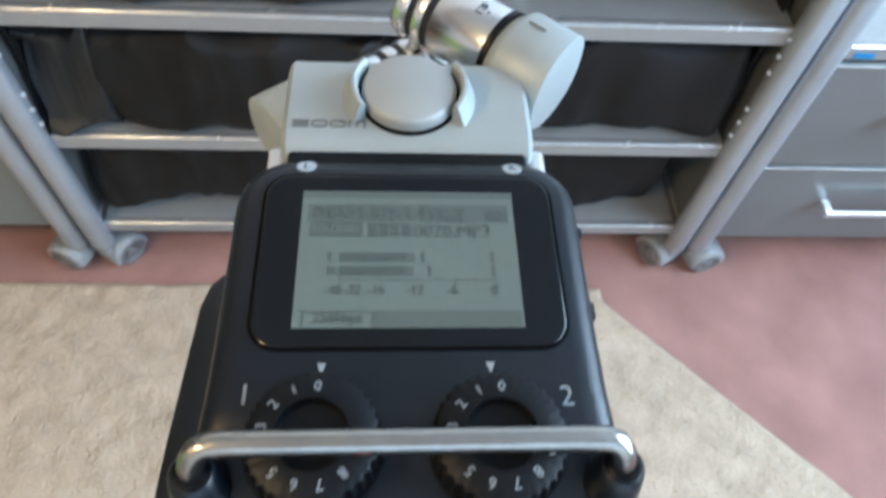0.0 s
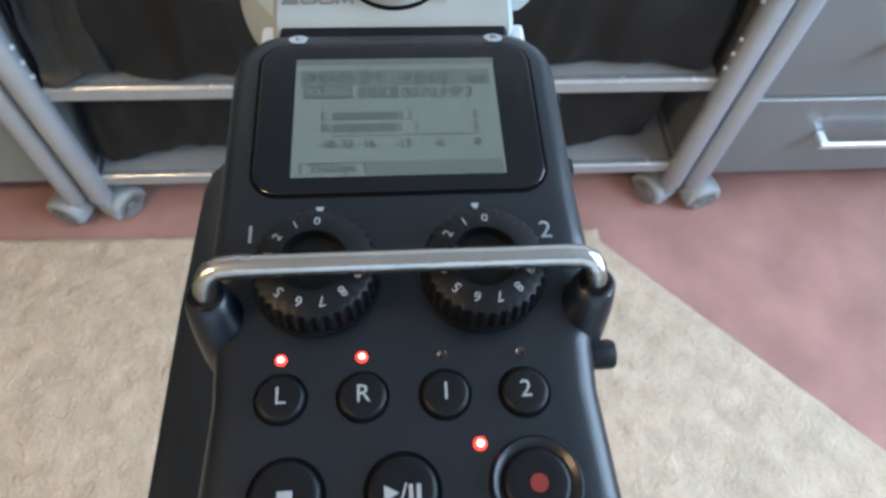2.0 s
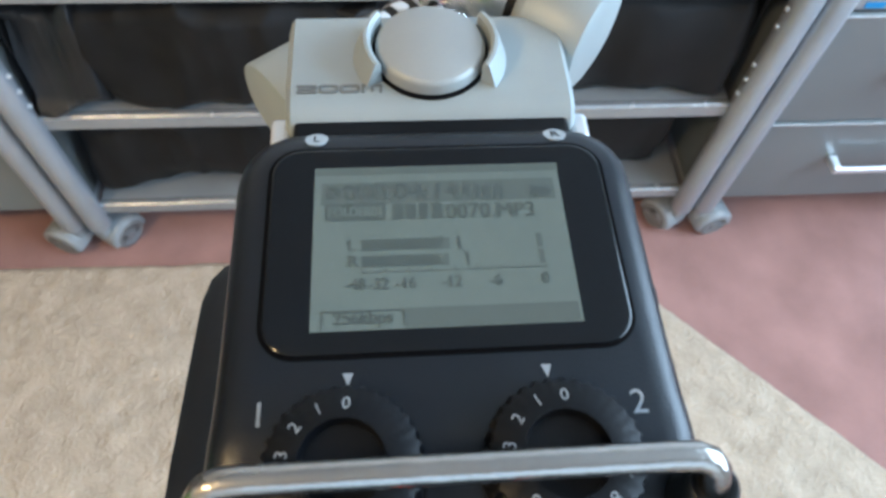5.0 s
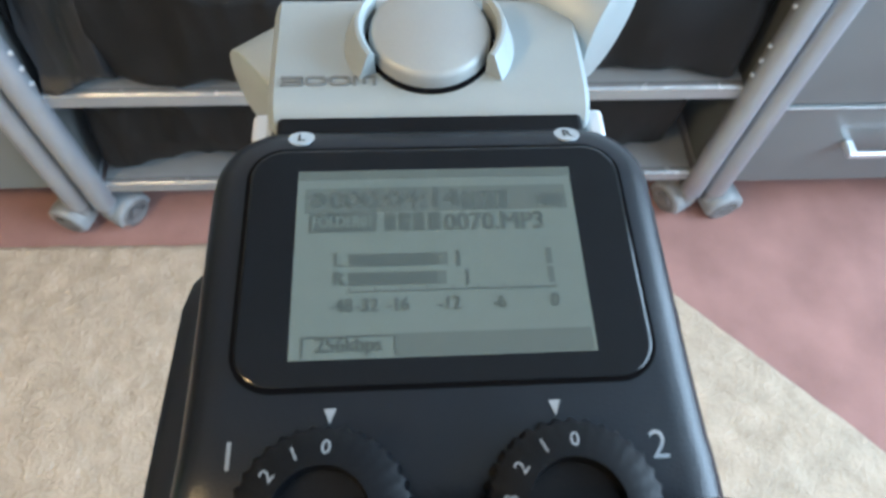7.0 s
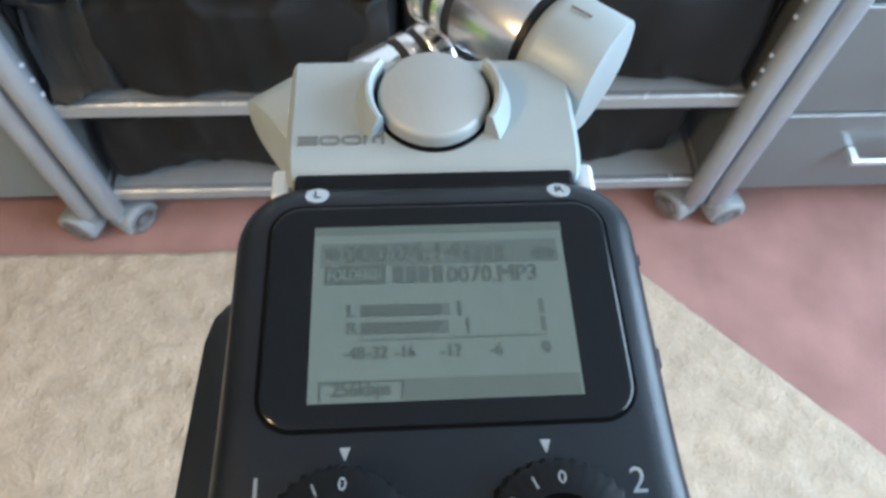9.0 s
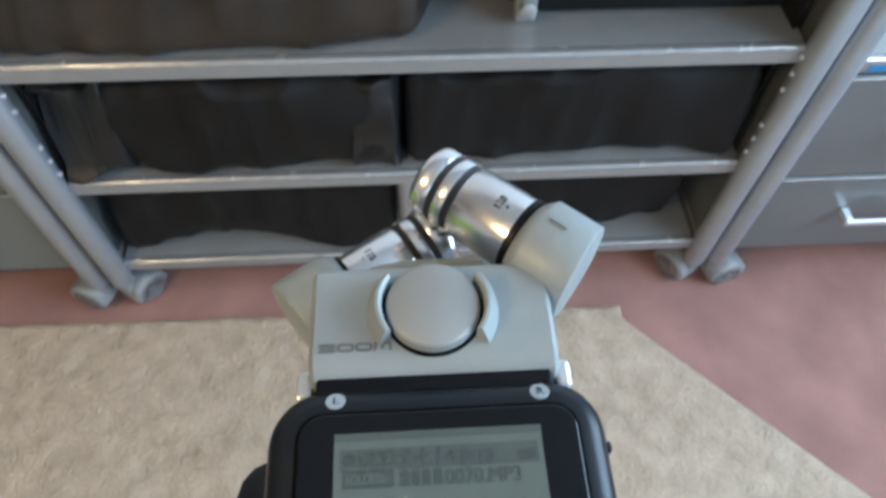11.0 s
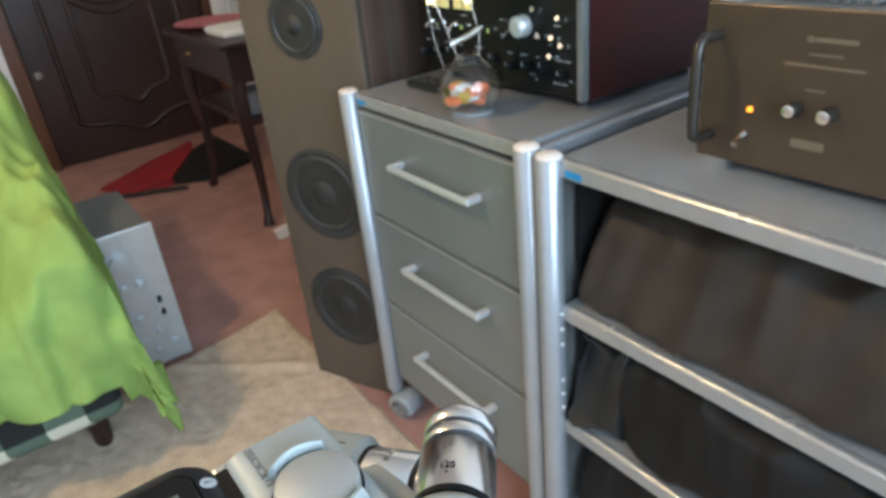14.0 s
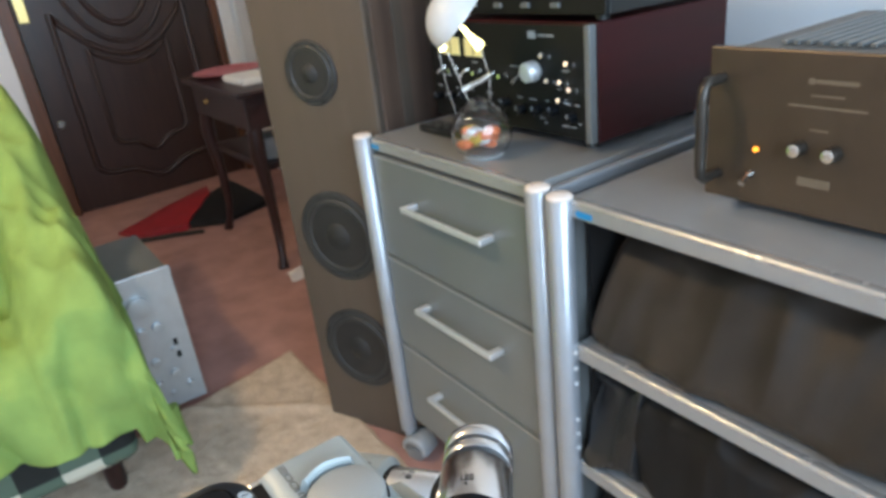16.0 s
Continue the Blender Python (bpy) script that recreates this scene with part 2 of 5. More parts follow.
# ---- mesh helpers ----
def part(name, bm, mat, parent=None, label="", smooth=None):
    """Link a bmesh as one mesh object, under a thing or a part."""
    me = bpy.data.meshes.new(name)
    bmesh.ops.recalc_face_normals(bm, faces=bm.faces)
    bm.to_mesh(me)
    bm.free()
    me.materials.append(MAT[mat] if isinstance(mat, str) else mat)
    if smooth is not None:
        me.shade_smooth()
        if smooth < 180:
            me.set_sharp_from_angle(angle=radians(smooth))
    ob = new(name, me)
    if parent:
        ob.parent = parent
        base = Matrix.Translation(-parent.location) if parent.type == "EMPTY" else Matrix.Identity(4)
        ob.matrix_parent_inverse = base
    if label:
        ob["label"] = label
    return ob


def thing(name, at, label, category, group="", kind=""):
    ob = new(name)
    ob.empty_display_size = 0.05
    ob.location = at
    return tagged(ob, label, category, group, kind)


def box(x0, x1, y0, y1, z0, z1, bevel=0.0, seg=2, m=None):
    bm = bmesh.new()
    bmesh.ops.create_cube(bm, size=1.0)
    for v in bm.verts:
        v.co = Vector(((x0 + x1) / 2 + v.co.x * (x1 - x0), (y0 + y1) / 2 + v.co.y * (y1 - y0), (z0 + z1) / 2 + v.co.z * (z1 - z0)))
    if bevel:
        bmesh.ops.bevel(bm, geom=bm.edges[:], offset=bevel, segments=seg, affect="EDGES", profile=0.5)
    if m:
        bm.transform(m)
    return bm


def join(*bms):
    """Several bmeshes as one."""
    out = bmesh.new()
    for b in bms:
        me = bpy.data.meshes.new("tmp")
        b.to_mesh(me)
        b.free()
        out.from_mesh(me)
        bpy.data.meshes.remove(me)
    return out


def loft(rings, cap=True):
    bm = bmesh.new()
    rows = [[bm.verts.new(p) for p in r] for r in rings]
    n = len(rows[0])
    for a, b in zip(rows, rows[1:]):
        for i in range(n):
            bm.faces.new((a[i], a[(i + 1) % n], b[(i + 1) % n], b[i]))
    if cap:
        bm.faces.new(rows[0][::-1])
        bm.faces.new(rows[-1])
    return bm


def lathe(profile, seg=32, m=None):
    """Profile rows of (radius, height) turned about z."""
    bm = loft([[(max(r, 1e-5) * math.cos(2 * math.pi * i / seg), max(r, 1e-5) * math.sin(2 * math.pi * i / seg), z) for i in range(seg)] for r, z in profile])
    if m:
        bm.transform(m)
    return bm


def tube(points, r, seg=12):
    pts = [Vector(p) for p in points]
    rings, side = [], None
    for i, p in enumerate(pts):
        d = (pts[min(i + 1, len(pts) - 1)] - pts[max(i - 1, 0)]).normalized()
        side = (side - d * side.dot(d)).normalized() if side else d.orthogonal().normalized()
        up = d.cross(side)
        rr = r[i] if isinstance(r, (list, tuple)) else r
        rings.append([p + rr * (math.cos(2 * math.pi * k / seg) * side + math.sin(2 * math.pi * k / seg) * up) for k in range(seg)])
    return loft(rings)


def outline(w0, w1, y0, y1, r, n=6):
    """A rounded outline from x -w0 to w1 and y0 to y1."""
    pts = []
    for cx, cy, a in ((w1 - r, y1 - r, 0), (-w0 + r, y1 - r, 90), (-w0 + r, y0 + r, 180), (w1 - r, y0 + r, 270)):
        for k in range(n + 1):
            t = radians(a + 90 * k / n)
            pts.append((cx + r * math.cos(t), cy + r * math.sin(t)))
    return pts


def letters(text, size, m, depth=0.0002, align="CENTER"):
    cu = bpy.data.curves.new("letters", "FONT")
    cu.body, cu.size, cu.extrude, cu.align_x, cu.align_y, cu.resolution_u = text, size, depth, align, "CENTER", 3
    ob = new("letters", cu)
    dg = bpy.context.evaluated_depsgraph_get()
    me = bpy.data.meshes.new_from_object(ob.evaluated_get(dg))
    bpy.data.objects.remove(ob)
    bpy.data.curves.remove(cu)
    bm = bmesh.new()
    bm.from_mesh(me)
    bpy.data.meshes.remove(me)
    bm.transform(m)
    return bm


def merge_frame(outer, inner, z0, z1):
    """A flat frame between two outlines of the same count, with thickness."""
    bm = bmesh.new()
    rings = [[bm.verts.new((x, y, z)) for x, y in o] for o, z in ((outer, z0), (outer, z1), (inner, z1), (inner, z0))]
    n = len(outer)
    for a, b in zip(rings, rings[1:] + rings[:1]):
        for i in range(n):
            bm.faces.new((a[i], a[(i + 1) % n], b[(i + 1) % n], b[i]))
    return bm


# ---- the room ----
def wall_with_hole(name, axis, at, thick, span, hole, height):
    """A wall across an axis with one opening through it: four blocks joined."""
    (a0, a1), (h0, h1, z0, z1) = span, hole
    bs = []
    for p0, p1, q0, q1 in ((a0, h0, 0, height), (h1, a1, 0, height), (h0, h1, z1, height), (h0, h1, 0, z0)):
        if p1 - p0 < 1e-4 or q1 - q0 < 1e-4:
            continue
        bs.append(box(at, at + thick, p0, p1, q0, q1) if axis == "x" else box(p0, p1, at, at + thick, q0, q1))
    return tagged(part(name, join(*bs), "wall"), "plain white painted plaster wall", "wall", kind="structure")


R = ROOM
floor = tagged(part("floor", box(R["x0"] - 0.3, R["x1"] + 0.2, R["y0"] - 0.2, R["y1"] + 0.2, -0.1, 0.0), "carpet"), "dusty pink fitted carpet over the whole floor", "floor", kind="structure")
tagged(part("ceiling", box(R["x0"] - 0.3, R["x1"] + 0.2, R["y0"] - 0.2, R["y1"] + 0.2, R["z1"], R["z1"] + 0.1), "ceiling"), "plain grey painted ceiling, unseen, darkened to cut bounce light", "ceiling", kind="structure")
tagged(part("wall_north", box(R["x0"] - 0.2, R["x1"] + 0.2, R["y1"], R["y1"] + 0.15, 0, R["z1"]), "wall"), "plain white painted plaster wall behind the shelves", "wall", kind="structure")
wall_with_hole("wall_west", "x", R["x0"] - 0.15, 0.15, (R["y0"], R["y1"]), (-0.37, 0.70, 0.0, 2.06), R["z1"])
wall_with_hole("wall_east", "x", R["x1"], 0.15, (R["y0"], R["y1"]), (WINDOW["y0"], WINDOW["y1"], WINDOW["z0"], WINDOW["z1"]), R["z1"])
wall_with_hole("wall_south", "y", R["y0"] - 0.15, 0.15, (R["x0"] - 0.2, R["x1"] + 0.2), (-0.1, 1.9, 0.6, 2.25), R["z1"])
for nm, bm in (("baseboard", box(R["x0"], R["x0"] + 0.014, R["y0"], -0.375, 0, 0.08, 0.003)), ("baseboard", box(R["x0"] + 0.015, R["x1"], R["y1"] - 0.014, R["y1"], 0, 0.08, 0.003))):
    tagged(part(nm, bm, "wall"), "white painted skirting board along the wall", "skirting board", kind="structure")


def window_frame(name, m, w, h):
    win = thing(name, m.translation, "unseen white framed window around a daylight area lamp", "window", kind="structure")
    bars = [box(-w / 2, -w / 2 + 0.05, -0.03, 0.03, 0, h), box(w / 2 - 0.05, w / 2, -0.03, 0.03, 0, h), box(-w / 2 + 0.05, w / 2 - 0.05, -0.03, 0.03, 0, 0.05),
            box(-w / 2 + 0.05, w / 2 - 0.05, -0.03, 0.03, h - 0.05, h), box(-0.025, 0.025, -0.03, 0.03, 0.05, h - 0.05)]
    bm = join(*bars)
    bm.transform(m)
    part("window_frame", bm, "white", win)


window_frame("window_1", Matrix.Translation((R["x1"] + 0.10, (WINDOW["y0"] + WINDOW["y1"]) / 2, WINDOW["z0"])) @ pose(0, 0, 0, 0, 0, 90), WINDOW["y1"] - WINDOW["y0"], WINDOW["z1"] - WINDOW["z0"])
# added window, only frames the south fill lamp
window_frame("fill_window", Matrix.Translation((0.9, R["y0"] - 0.10, 0.6)), 2.0, 1.65)


def make_door():
    x = R["x0"]
    d = thing("door_1", (x, 0.18, 0), "dark brown carved wooden door, closed, in an orange-brown frame", "door", kind="structure")
    leaf = part("door_leaf", box(x - 0.06, x - 0.015, -0.295, 0.645, 0.006, 2.0, 0.003), "door", d)
    fr = join(box(x - 0.08, x + 0.02, -0.368, -0.300, 0, 2.06, 0.006), box(x - 0.08, x + 0.02, 0.650, 0.692, 0, 2.06, 0.006), box(x - 0.08, x + 0.02, -0.300, 0.650, 2.004, 2.06, 0.006))
    part("door_frame", fr, "frame", d, "orange-brown wooden door frame")

    def oval(ry, rz, zc):
        return [(x - 0.013, 0.18 + ry * math.cos(2 * math.pi * k / 48), zc + rz * math.sin(2 * math.pi * k / 48)) for k in range(49)]

    def lower_panel(half, z0, z1, bow, dip):
        """A tall panel: an ogee foot, straight sides and a top edge that dips under the oval."""
        pts = []
        for k in range(25):
            u = k / 24
            sweep = math.sin(math.pi * u)
            pts.append((0.18 - half + 2 * half * u, z0 + bow - bow * sweep ** 0.7 * (0.78 + 0.22 * math.cos(4 * math.pi * (u - 0.5)))))
        for k in range(25):
            u = 1 - k / 24
            pts.append((0.18 - half + 2 * half * u, z1 - dip * math.sin(math.pi * u) ** 0.8))
        pts.append(pts[0])
        return [(x - 0.013, y, z) for y, z in pts]

    for path, r in ((oval(0.22, 0.44, 1.38), 0.016), (oval(0.30, 0.53, 1.38), 0.012), (lower_panel(0.33, 0.11, 1.03, 0.12, 0.24), 0.016), (lower_panel(0.20, 0.26, 0.84, 0.11, 0.10), 0.013)):
        part("moulding", tube(path, r, 8), "door", d, smooth=60)
    part("hinge_plate", box(x - 0.016, x - 0.006, -0.285, -0.235, 1.00, 1.12, 0.004), "brass", d, "small brass plate")
    part("keyhole_cover", lathe([(0.0, 0), (0.022, 0), (0.022, 0.004), (0.016, 0.008), (0.0, 0.008)], 20, Matrix.Translation((x - 0.016, -0.255, 0.49)) @ pose(0, 0, 0, 0, 90, 0)), "steel", d)


make_door()
tagged(part("trim", box(R["x0"], R["x0"] + 0.03, 0.694, 0.765, 0, 2.1, 0.006), "white"), "white painted upright trim beside the door", "trim", kind="structure")


# ---- rug ----
def rug_grid():
    """The rug's pile as a fine grid, cut to the outline, with small dents and two soft creases."""
    nx, ny = 300, 225
    x0, x1, y0, y1 = -1.235, 1.75, -2.3, -0.038

    def sides(y):
        left = -1.23 + 0.13 * min(1, max(0, (-0.055 - y) / 0.6))
        right = min(1.75, 0.8885 + max(0, (-0.065 - y)) * 0.975)
        return left, right

    vs, fs = [], []
    for j in range(ny + 1):
        y = y0 + (y1 - y0) * (j / ny) ** 0.8
        l, r = sides(y)
        for i in range(nx + 1):
            x = l + (r - l) * i / nx
            yy = y - (0.027 * max(0.0, min(1.0, (x + 1.23) / 2.13)) if j == ny else 0.027 * max(0.0, min(1.0, (x + 1.23) / 2.13)) * (j / ny))
            p = Vector((x, yy, 0))
            h = 0.010 + 0.0030 * noise.noise(p * 38) + 0.0025 * noise.noise(p * 90) + 0.004 * noise.noise(p * 5)
            c1 = (x + 0.86) * 0.75 - (yy + 0.07) * 0.66
            h += 0.007 * math.exp(-(c1 / 0.016) ** 2) * (1 if x < -0.6 else 0.0)
            edge = i in (0, nx) or j in (0, ny)
            if edge:
                wob = 0.006 * noise.noise(p * 16)
                vs.append((x + (wob if i in (0, nx) else 0), yy + (wob if j in (0, ny) else 0), 0.001))
            else:
                vs.append((x, yy, max(h, 0.003)))
    w = nx + 1
    for j in range(ny):
        for i in range(nx):
            a = j * w + i
            fs.append((a, a + 1, a + 1 + w, a + w))
    me = bpy.data.meshes.new("rug")
    me.from_pydata(vs, [], fs)
    me.materials.append(MAT["rug"])
    me.shade_smooth()
    return tagged(new("rug", me), "cream wool rug with clipped corner lying on the pink carpet", "rug")


rug_grid()


# ---- shelving and drawer units ----
POLE_R = 0.0195


def make_caster(name, parent, x, y, turn):
    """A twin-wheel caster under a post, its wheels trailing to one side."""
    m = Matrix.Translation((x, y, 0)) @ pose(0, 0, 0, 0, 0, turn) @ Matrix.Diagonal((1.0, 1.0, 0.96, 1))
    hood = [(0.026 + 0.037 * math.cos(radians(200 * k / 14 - 10)), 0.031 + 0.037 * math.sin(radians(200 * k / 14 - 10))) for k in range(15)]
    rings = [[(0.026 + (px - 0.026) * q, yy, 0.031 + (pz - 0.031) * q) for px, pz in hood] for yy, q in ((-0.027, 0.90), (-0.024, 0.98), (-0.008, 1.0), (0.008, 1.0), (0.024, 0.98), (0.027, 0.90))]
    bm = loft(rings)
    bm.transform(m)
    c = part(name, bm, "caster", parent, smooth=50)
    part("stem", lathe([(0.012, 0.045), (0.012, 0.072), (0.018, 0.074), (0.018, 0.080)], 14, m), "caster", c)
    for s in (-1, 1):
        w = lathe([(0.0, 0), (0.027, 0), (0.030, 0.003), (0.030, 0.010), (0.027, 0.013), (0.022, 0.014), (0.020, 0.0125), (0.010, 0.0125), (0.009, 0.014), (0.0, 0.014)], 28, m @ Matrix.Translation((0.026, s * 0.0145, 0.0302)) @ pose(0, 0, 0, -90 * s, 0, 0))
        part("wheel", w, "tyre", c, smooth=40)
    return c


def make_pole(parent, x, y, z1, cap=True):
    p = part("post", lathe([(POLE_R, 0.074), (POLE_R, z1 - 0.003), (POLE_R - 0.001, z1 - 0.002)], 28, Matrix.Translation((x, y, 0))), "pole", parent, smooth=50)
    if cap:
        part("end_cap", lathe([(POLE_R - 0.001, z1 - 0.002), (POLE_R - 0.0005, z1 + 0.001), (POLE_R - 0.004, z1 + 0.004), (0.0, z1 + 0.0045)], 28, Matrix.Translation((x, y, 0))), "cap", p, "pale round end cap", smooth=50)
    return p


def shelf_board(parent, x0, x1, y0, y1, z0, z1, name="shelf"):
    """A pressed metal shelf with a rounded front lip."""
    board = [(y1, z0 + 0.006), (y0 + 0.013, z0 + 0.006), (y0 + 0.013, z1), (y1, z1)]
    ob = part(name, loft([[(x, y, z) for y, z in board] for x in (x0, x1)]), "shelf", parent, smooth=35)
    edge = [(y0 + 0.013, z0), (y0 + 0.003, z0), (y0, z0 + 0.003), (y0, z1 - 0.006), (y0 + 0.013, z1 - 0.006)]
    part("front_edge", loft([[(x, y, z) for y, z in edge] for x in (x0, x1)]), "lip", ob, "flat grey front edge", smooth=35)
    # separate top rounding in a brighter metal, helps the highlight line along the edge
    bead = [(y0 + 0.013, z1 - 0.006), (y0, z1 - 0.006)]
    for k in range(9):
        a = radians(180 - 90 * k / 8)
        bead.append((y0 + 0.0055 + 0.0055 * math.cos(a), z1 - 0.0055 + 0.0055 * math.sin(a)))
    bead.append((y0 + 0.013, z1))
    part("edge_bead", loft([[(x, y, z) for y, z in bead] for x in (x0, x1)]), "bead", ob, "rounded polished top edge, brightened to carry the lamp highlight", smooth=35)
    return ob


SHELF_X0, SHELF_X1, DEPTH = 0.004, 1.003, 0.50
shelf_unit = thing("shelf_unit", (0.5, 0.25, 0), "open silver-grey metal shelf unit on casters with round posts", "shelf unit")
for x in (-0.0155, 1.0225):
    for y, z in ((-0.008, 0.797), (DEPTH, 0.797)):
        make_pole(shelf_unit, x, y, z)
        make_caster("caster", shelf_unit, x, y, 55 if x < 0 else 122)
for z0, z1 in ((0.768, 0.795), (0.536, 0.564), (0.314, 0.342), (0.097, 0.123)):
    shelf_board(shelf_unit, SHELF_X0 - 0.002, SHELF_X1 + 0.002, -0.004, DEPTH - 0.012, z0, z1)
for x in (-0.0155, 1.0225):
    for z in (0.775, 0.11):
        part("side_rail", box(x - 0.008, x + 0.008, 0.014, DEPTH - 0.022, z - 0.013, z + 0.013, 0.004), "pole", shelf_unit)
for k in range(6):
    for x, s in ((0.0045, 1), (1.0025, -1)):
        part("shelf_peg", lathe([(0.0035, 0), (0.0035, 0.004), (0.002, 0.005)], 10, Matrix.Translation((x - s * 0.001, -0.008, 0.372 + k * 0.028 + (0.04 if k > 2 else 0))) @ pose(0, 0, 0, 0, 90 * s, 0)), "handle", shelf_unit)
part("centre_post", lathe([(0.016, 0.1225), (0.016, 0.3145)], 22, Matrix.Translation((0.497, 0.016, 0))), "pole", shelf_unit, smooth=50)
make_caster("caster", shelf_unit, 0.497, 0.03, 60)
part("back_panel", box(-0.014, 1.021, DEPTH - 0.008, DEPTH - 0.002, 0.11, 0.785), "deck_case", shelf_unit, "dark grey back panel")
# dark sheets in place of the deep shade at the shelf ends
for x in (0.0025, 0.9985):
    part("side_panel", box(x - 0.002, x + 0.002, 0.03, DEPTH - 0.012, 0.5645, 0.7675), "cloth", shelf_unit, "dark sheet standing in for shade at the shelf end")
    part("side_panel", box(x - 0.002, x + 0.002, 0.03, DEPTH - 0.012, 0.3425, 0.5355), "cloth", shelf_unit, "dark sheet standing in for shade at the shelf end")
# added sheets that close the bright gap between post and shelf
for x in (-0.0155, 1.0225):
    part("side_panel", box(x - 0.005, x + 0.005, 0.012, DEPTH - 0.02, 0.125, 0.7615), "deck_case", shelf_unit, "added dark grey sheet that blocks light behind the posts")
part("sticker", box(0.012, 0.040, -0.0052, -0.0042, 0.773, 0.782), "sticker", shelf_unit, "small blue sticker")


def make_handle(parent, x0, x1, z):
    """A bow handle: a flat bar on two posts."""
    y = -0.004
    bar = box(x0, x1, -0.036, -0.028, z - 0.006, z + 0.006, 0.0025)
    legs = [box(a - 0.007, a + 0.007, -0.030, y, z - 0.006, z + 0.006, 0.002) for a in (x0 + 0.008, x1 - 0.008)]
    return part("handle", join(bar, *legs), "handle", parent, "satin nickel bow handle")


def drawer_unit(x0, x1, ztop, bounds, handles, hx, label, stickx, post_top, turn):
    u = thing("drawer_unit", ((x0 + x1) / 2, 0.25, 0), label, "drawer unit", "drawer units beside the shelves")
    for x in (x0, x1):
        for y in (-0.007, DEPTH):
            make_pole(u, x, y, post_top)
            make_caster("caster", u, x, y, turn[0] if x == x0 else turn[1])
    a, b = x0 + POLE_R + 0.001, x1 - POLE_R - 0.001
    part("carcass", box(a, b, 0.018, DEPTH - 0.025, bounds[-1] + 0.004, ztop - 0.026, 0.002), "drawer", u)
    for x in (x0, x1):
        part("side_rail", box(x - 0.008, x + 0.008, 0.016, DEPTH - 0.022, ztop - 0.026, ztop - 0.004, 0.004), "pole", u)
        part("side_panel", box(x - 0.005, x + 0.005, 0.016, DEPTH - 0.022, bounds[-1] + 0.02, ztop - 0.03, 0.001), "drawer", u)
    shelf_board(u, a, b, -0.002, DEPTH - 0.025, ztop - 0.024, ztop, "top_panel")
    for (z1, z0), hz in zip(zip(bounds, bounds[1:]), handles):
        f = part("drawer_front", box(a + 0.001, b - 0.001, -0.004, 0.016, z0 + 0.0025, z1 - 0.0025, 0.003), "drawer", u)
        part("top_lip", box(a + 0.003, b - 0.003, -0.0065, -0.0035, z1 - 0.0075, z1 - 0.004, 0.001), "shelf", f)
        make_handle(f, hx[0], hx[1], hz)
    part("sticker", box(stickx, stickx + 0.028, -0.0032, -0.0024, ztop - 0.019, ztop - 0.010), "sticker", u, "small blue sticker")
    return u


drawer_unit(-0.568, -0.060, 0.797, (0.769, 0.545, 0.328, 0.112), (0.688, 0.470, 0.254), (-0.412, -0.172),
            "grey three-drawer metal unit on casters with bow handles", -0.545, 0.80, (20, 158))
drawer_unit(1.0665, 1.66, 0.538, (0.512, 0.297, 0.088), (0.415, 0.205), (1.232, 1.47),
            "low grey two-drawer metal unit on casters beside the shelves", 1.108, 0.80, (14, 20))


# ---- cloth-covered things in the shelves ----
def cloth_bundle(name, x0, x1, y0, y1, z0, z1, seed, label, mat="cloth", category="bag", lean=0.0, fold=0.012, tuck=0.03, group="cloth bundles in the shelf unit", taper=0.0, crumple=0.0045, skew=0.0):
    """A slumped cloth bag or cover: a soft block with sharp folds, whose lower front edge is tucked in waves."""
    n, k = 110, 64
    off = Vector((seed * 3.1, seed * 1.7, seed * 0.9))
    rings = []
    for i in range(n + 1):
        u = i / n
        x = x0 + (x1 - x0) * u
        end = min(1.0, min(u, 1 - u) / 0.03) ** 0.5
        ring = []
        wave = tuck * (0.5 + 0.5 * math.sin(x * 13.0 + seed * 2.0 + 2.0 * noise.noise(Vector((x * 3, seed, 0)))))
        for j in range(k):
            a = 2 * math.pi * j / k
            c, s = math.cos(a), math.sin(a)
            py, pz = (math.copysign(abs(q) ** 0.2, q) for q in (c, s))
            y = (y0 + y1) / 2 + (y1 - y0) / 2 * py * (0.95 + 0.05 * end)
            z = (z0 + z1) / 2 + (z1 - z0) / 2 * pz * (0.88 + 0.12 * end)
            h = (z - z0) / (z1 - z0)
            if py < 0:
                y += lean * h * -py + wave * max(0.0, 1 - h / 0.45) ** 1.5 * -py
            w1 = noise.noise(Vector((x * 5 + z * 3, z * 6 - x * 2, y * 4)) + off)
            w2 = 1 - 2.6 * abs(noise.noise(Vector((x * 4 + z * 7, z * 5 - x * 4, y * 4)) + off))
            w3 = 1 - 2.6 * abs(noise.noise(Vector((x * 9 - z * 13, z * 8 + x * 8, y * 6)) + off * 2))
            w4 = 1 - 2.6 * abs(noise.noise(Vector((x * 11 + z * 14, z * 11 - x * 12, y * 9)) + off * 3))
            w = fold * (0.9 * w1 + 0.6 * w2 + 0.25 * w3) + crumple * (w3 + 0.7 * w4)
            sag = -0.03 * max(0.0, noise.noise(Vector((x * 4.0, 0, 0)) + off)) * (1 if pz > 0.5 else 0)
            xt = (x0 + x1) / 2 + (x - (x0 + x1) / 2) * (1 - taper * (1 - min(1.0, h))) + 0.35 * fold * w1 + skew * max(0.0, y - y0) * u
            ring.append(Vector((xt, y + w * py, max(z0, z + (w * 0.6 - fold * 0.6) * max(pz, 0) + sag))))
        rings.append(ring)
    return tagged(part(name, loft(rings), mat, smooth=55), label, category, group=group)


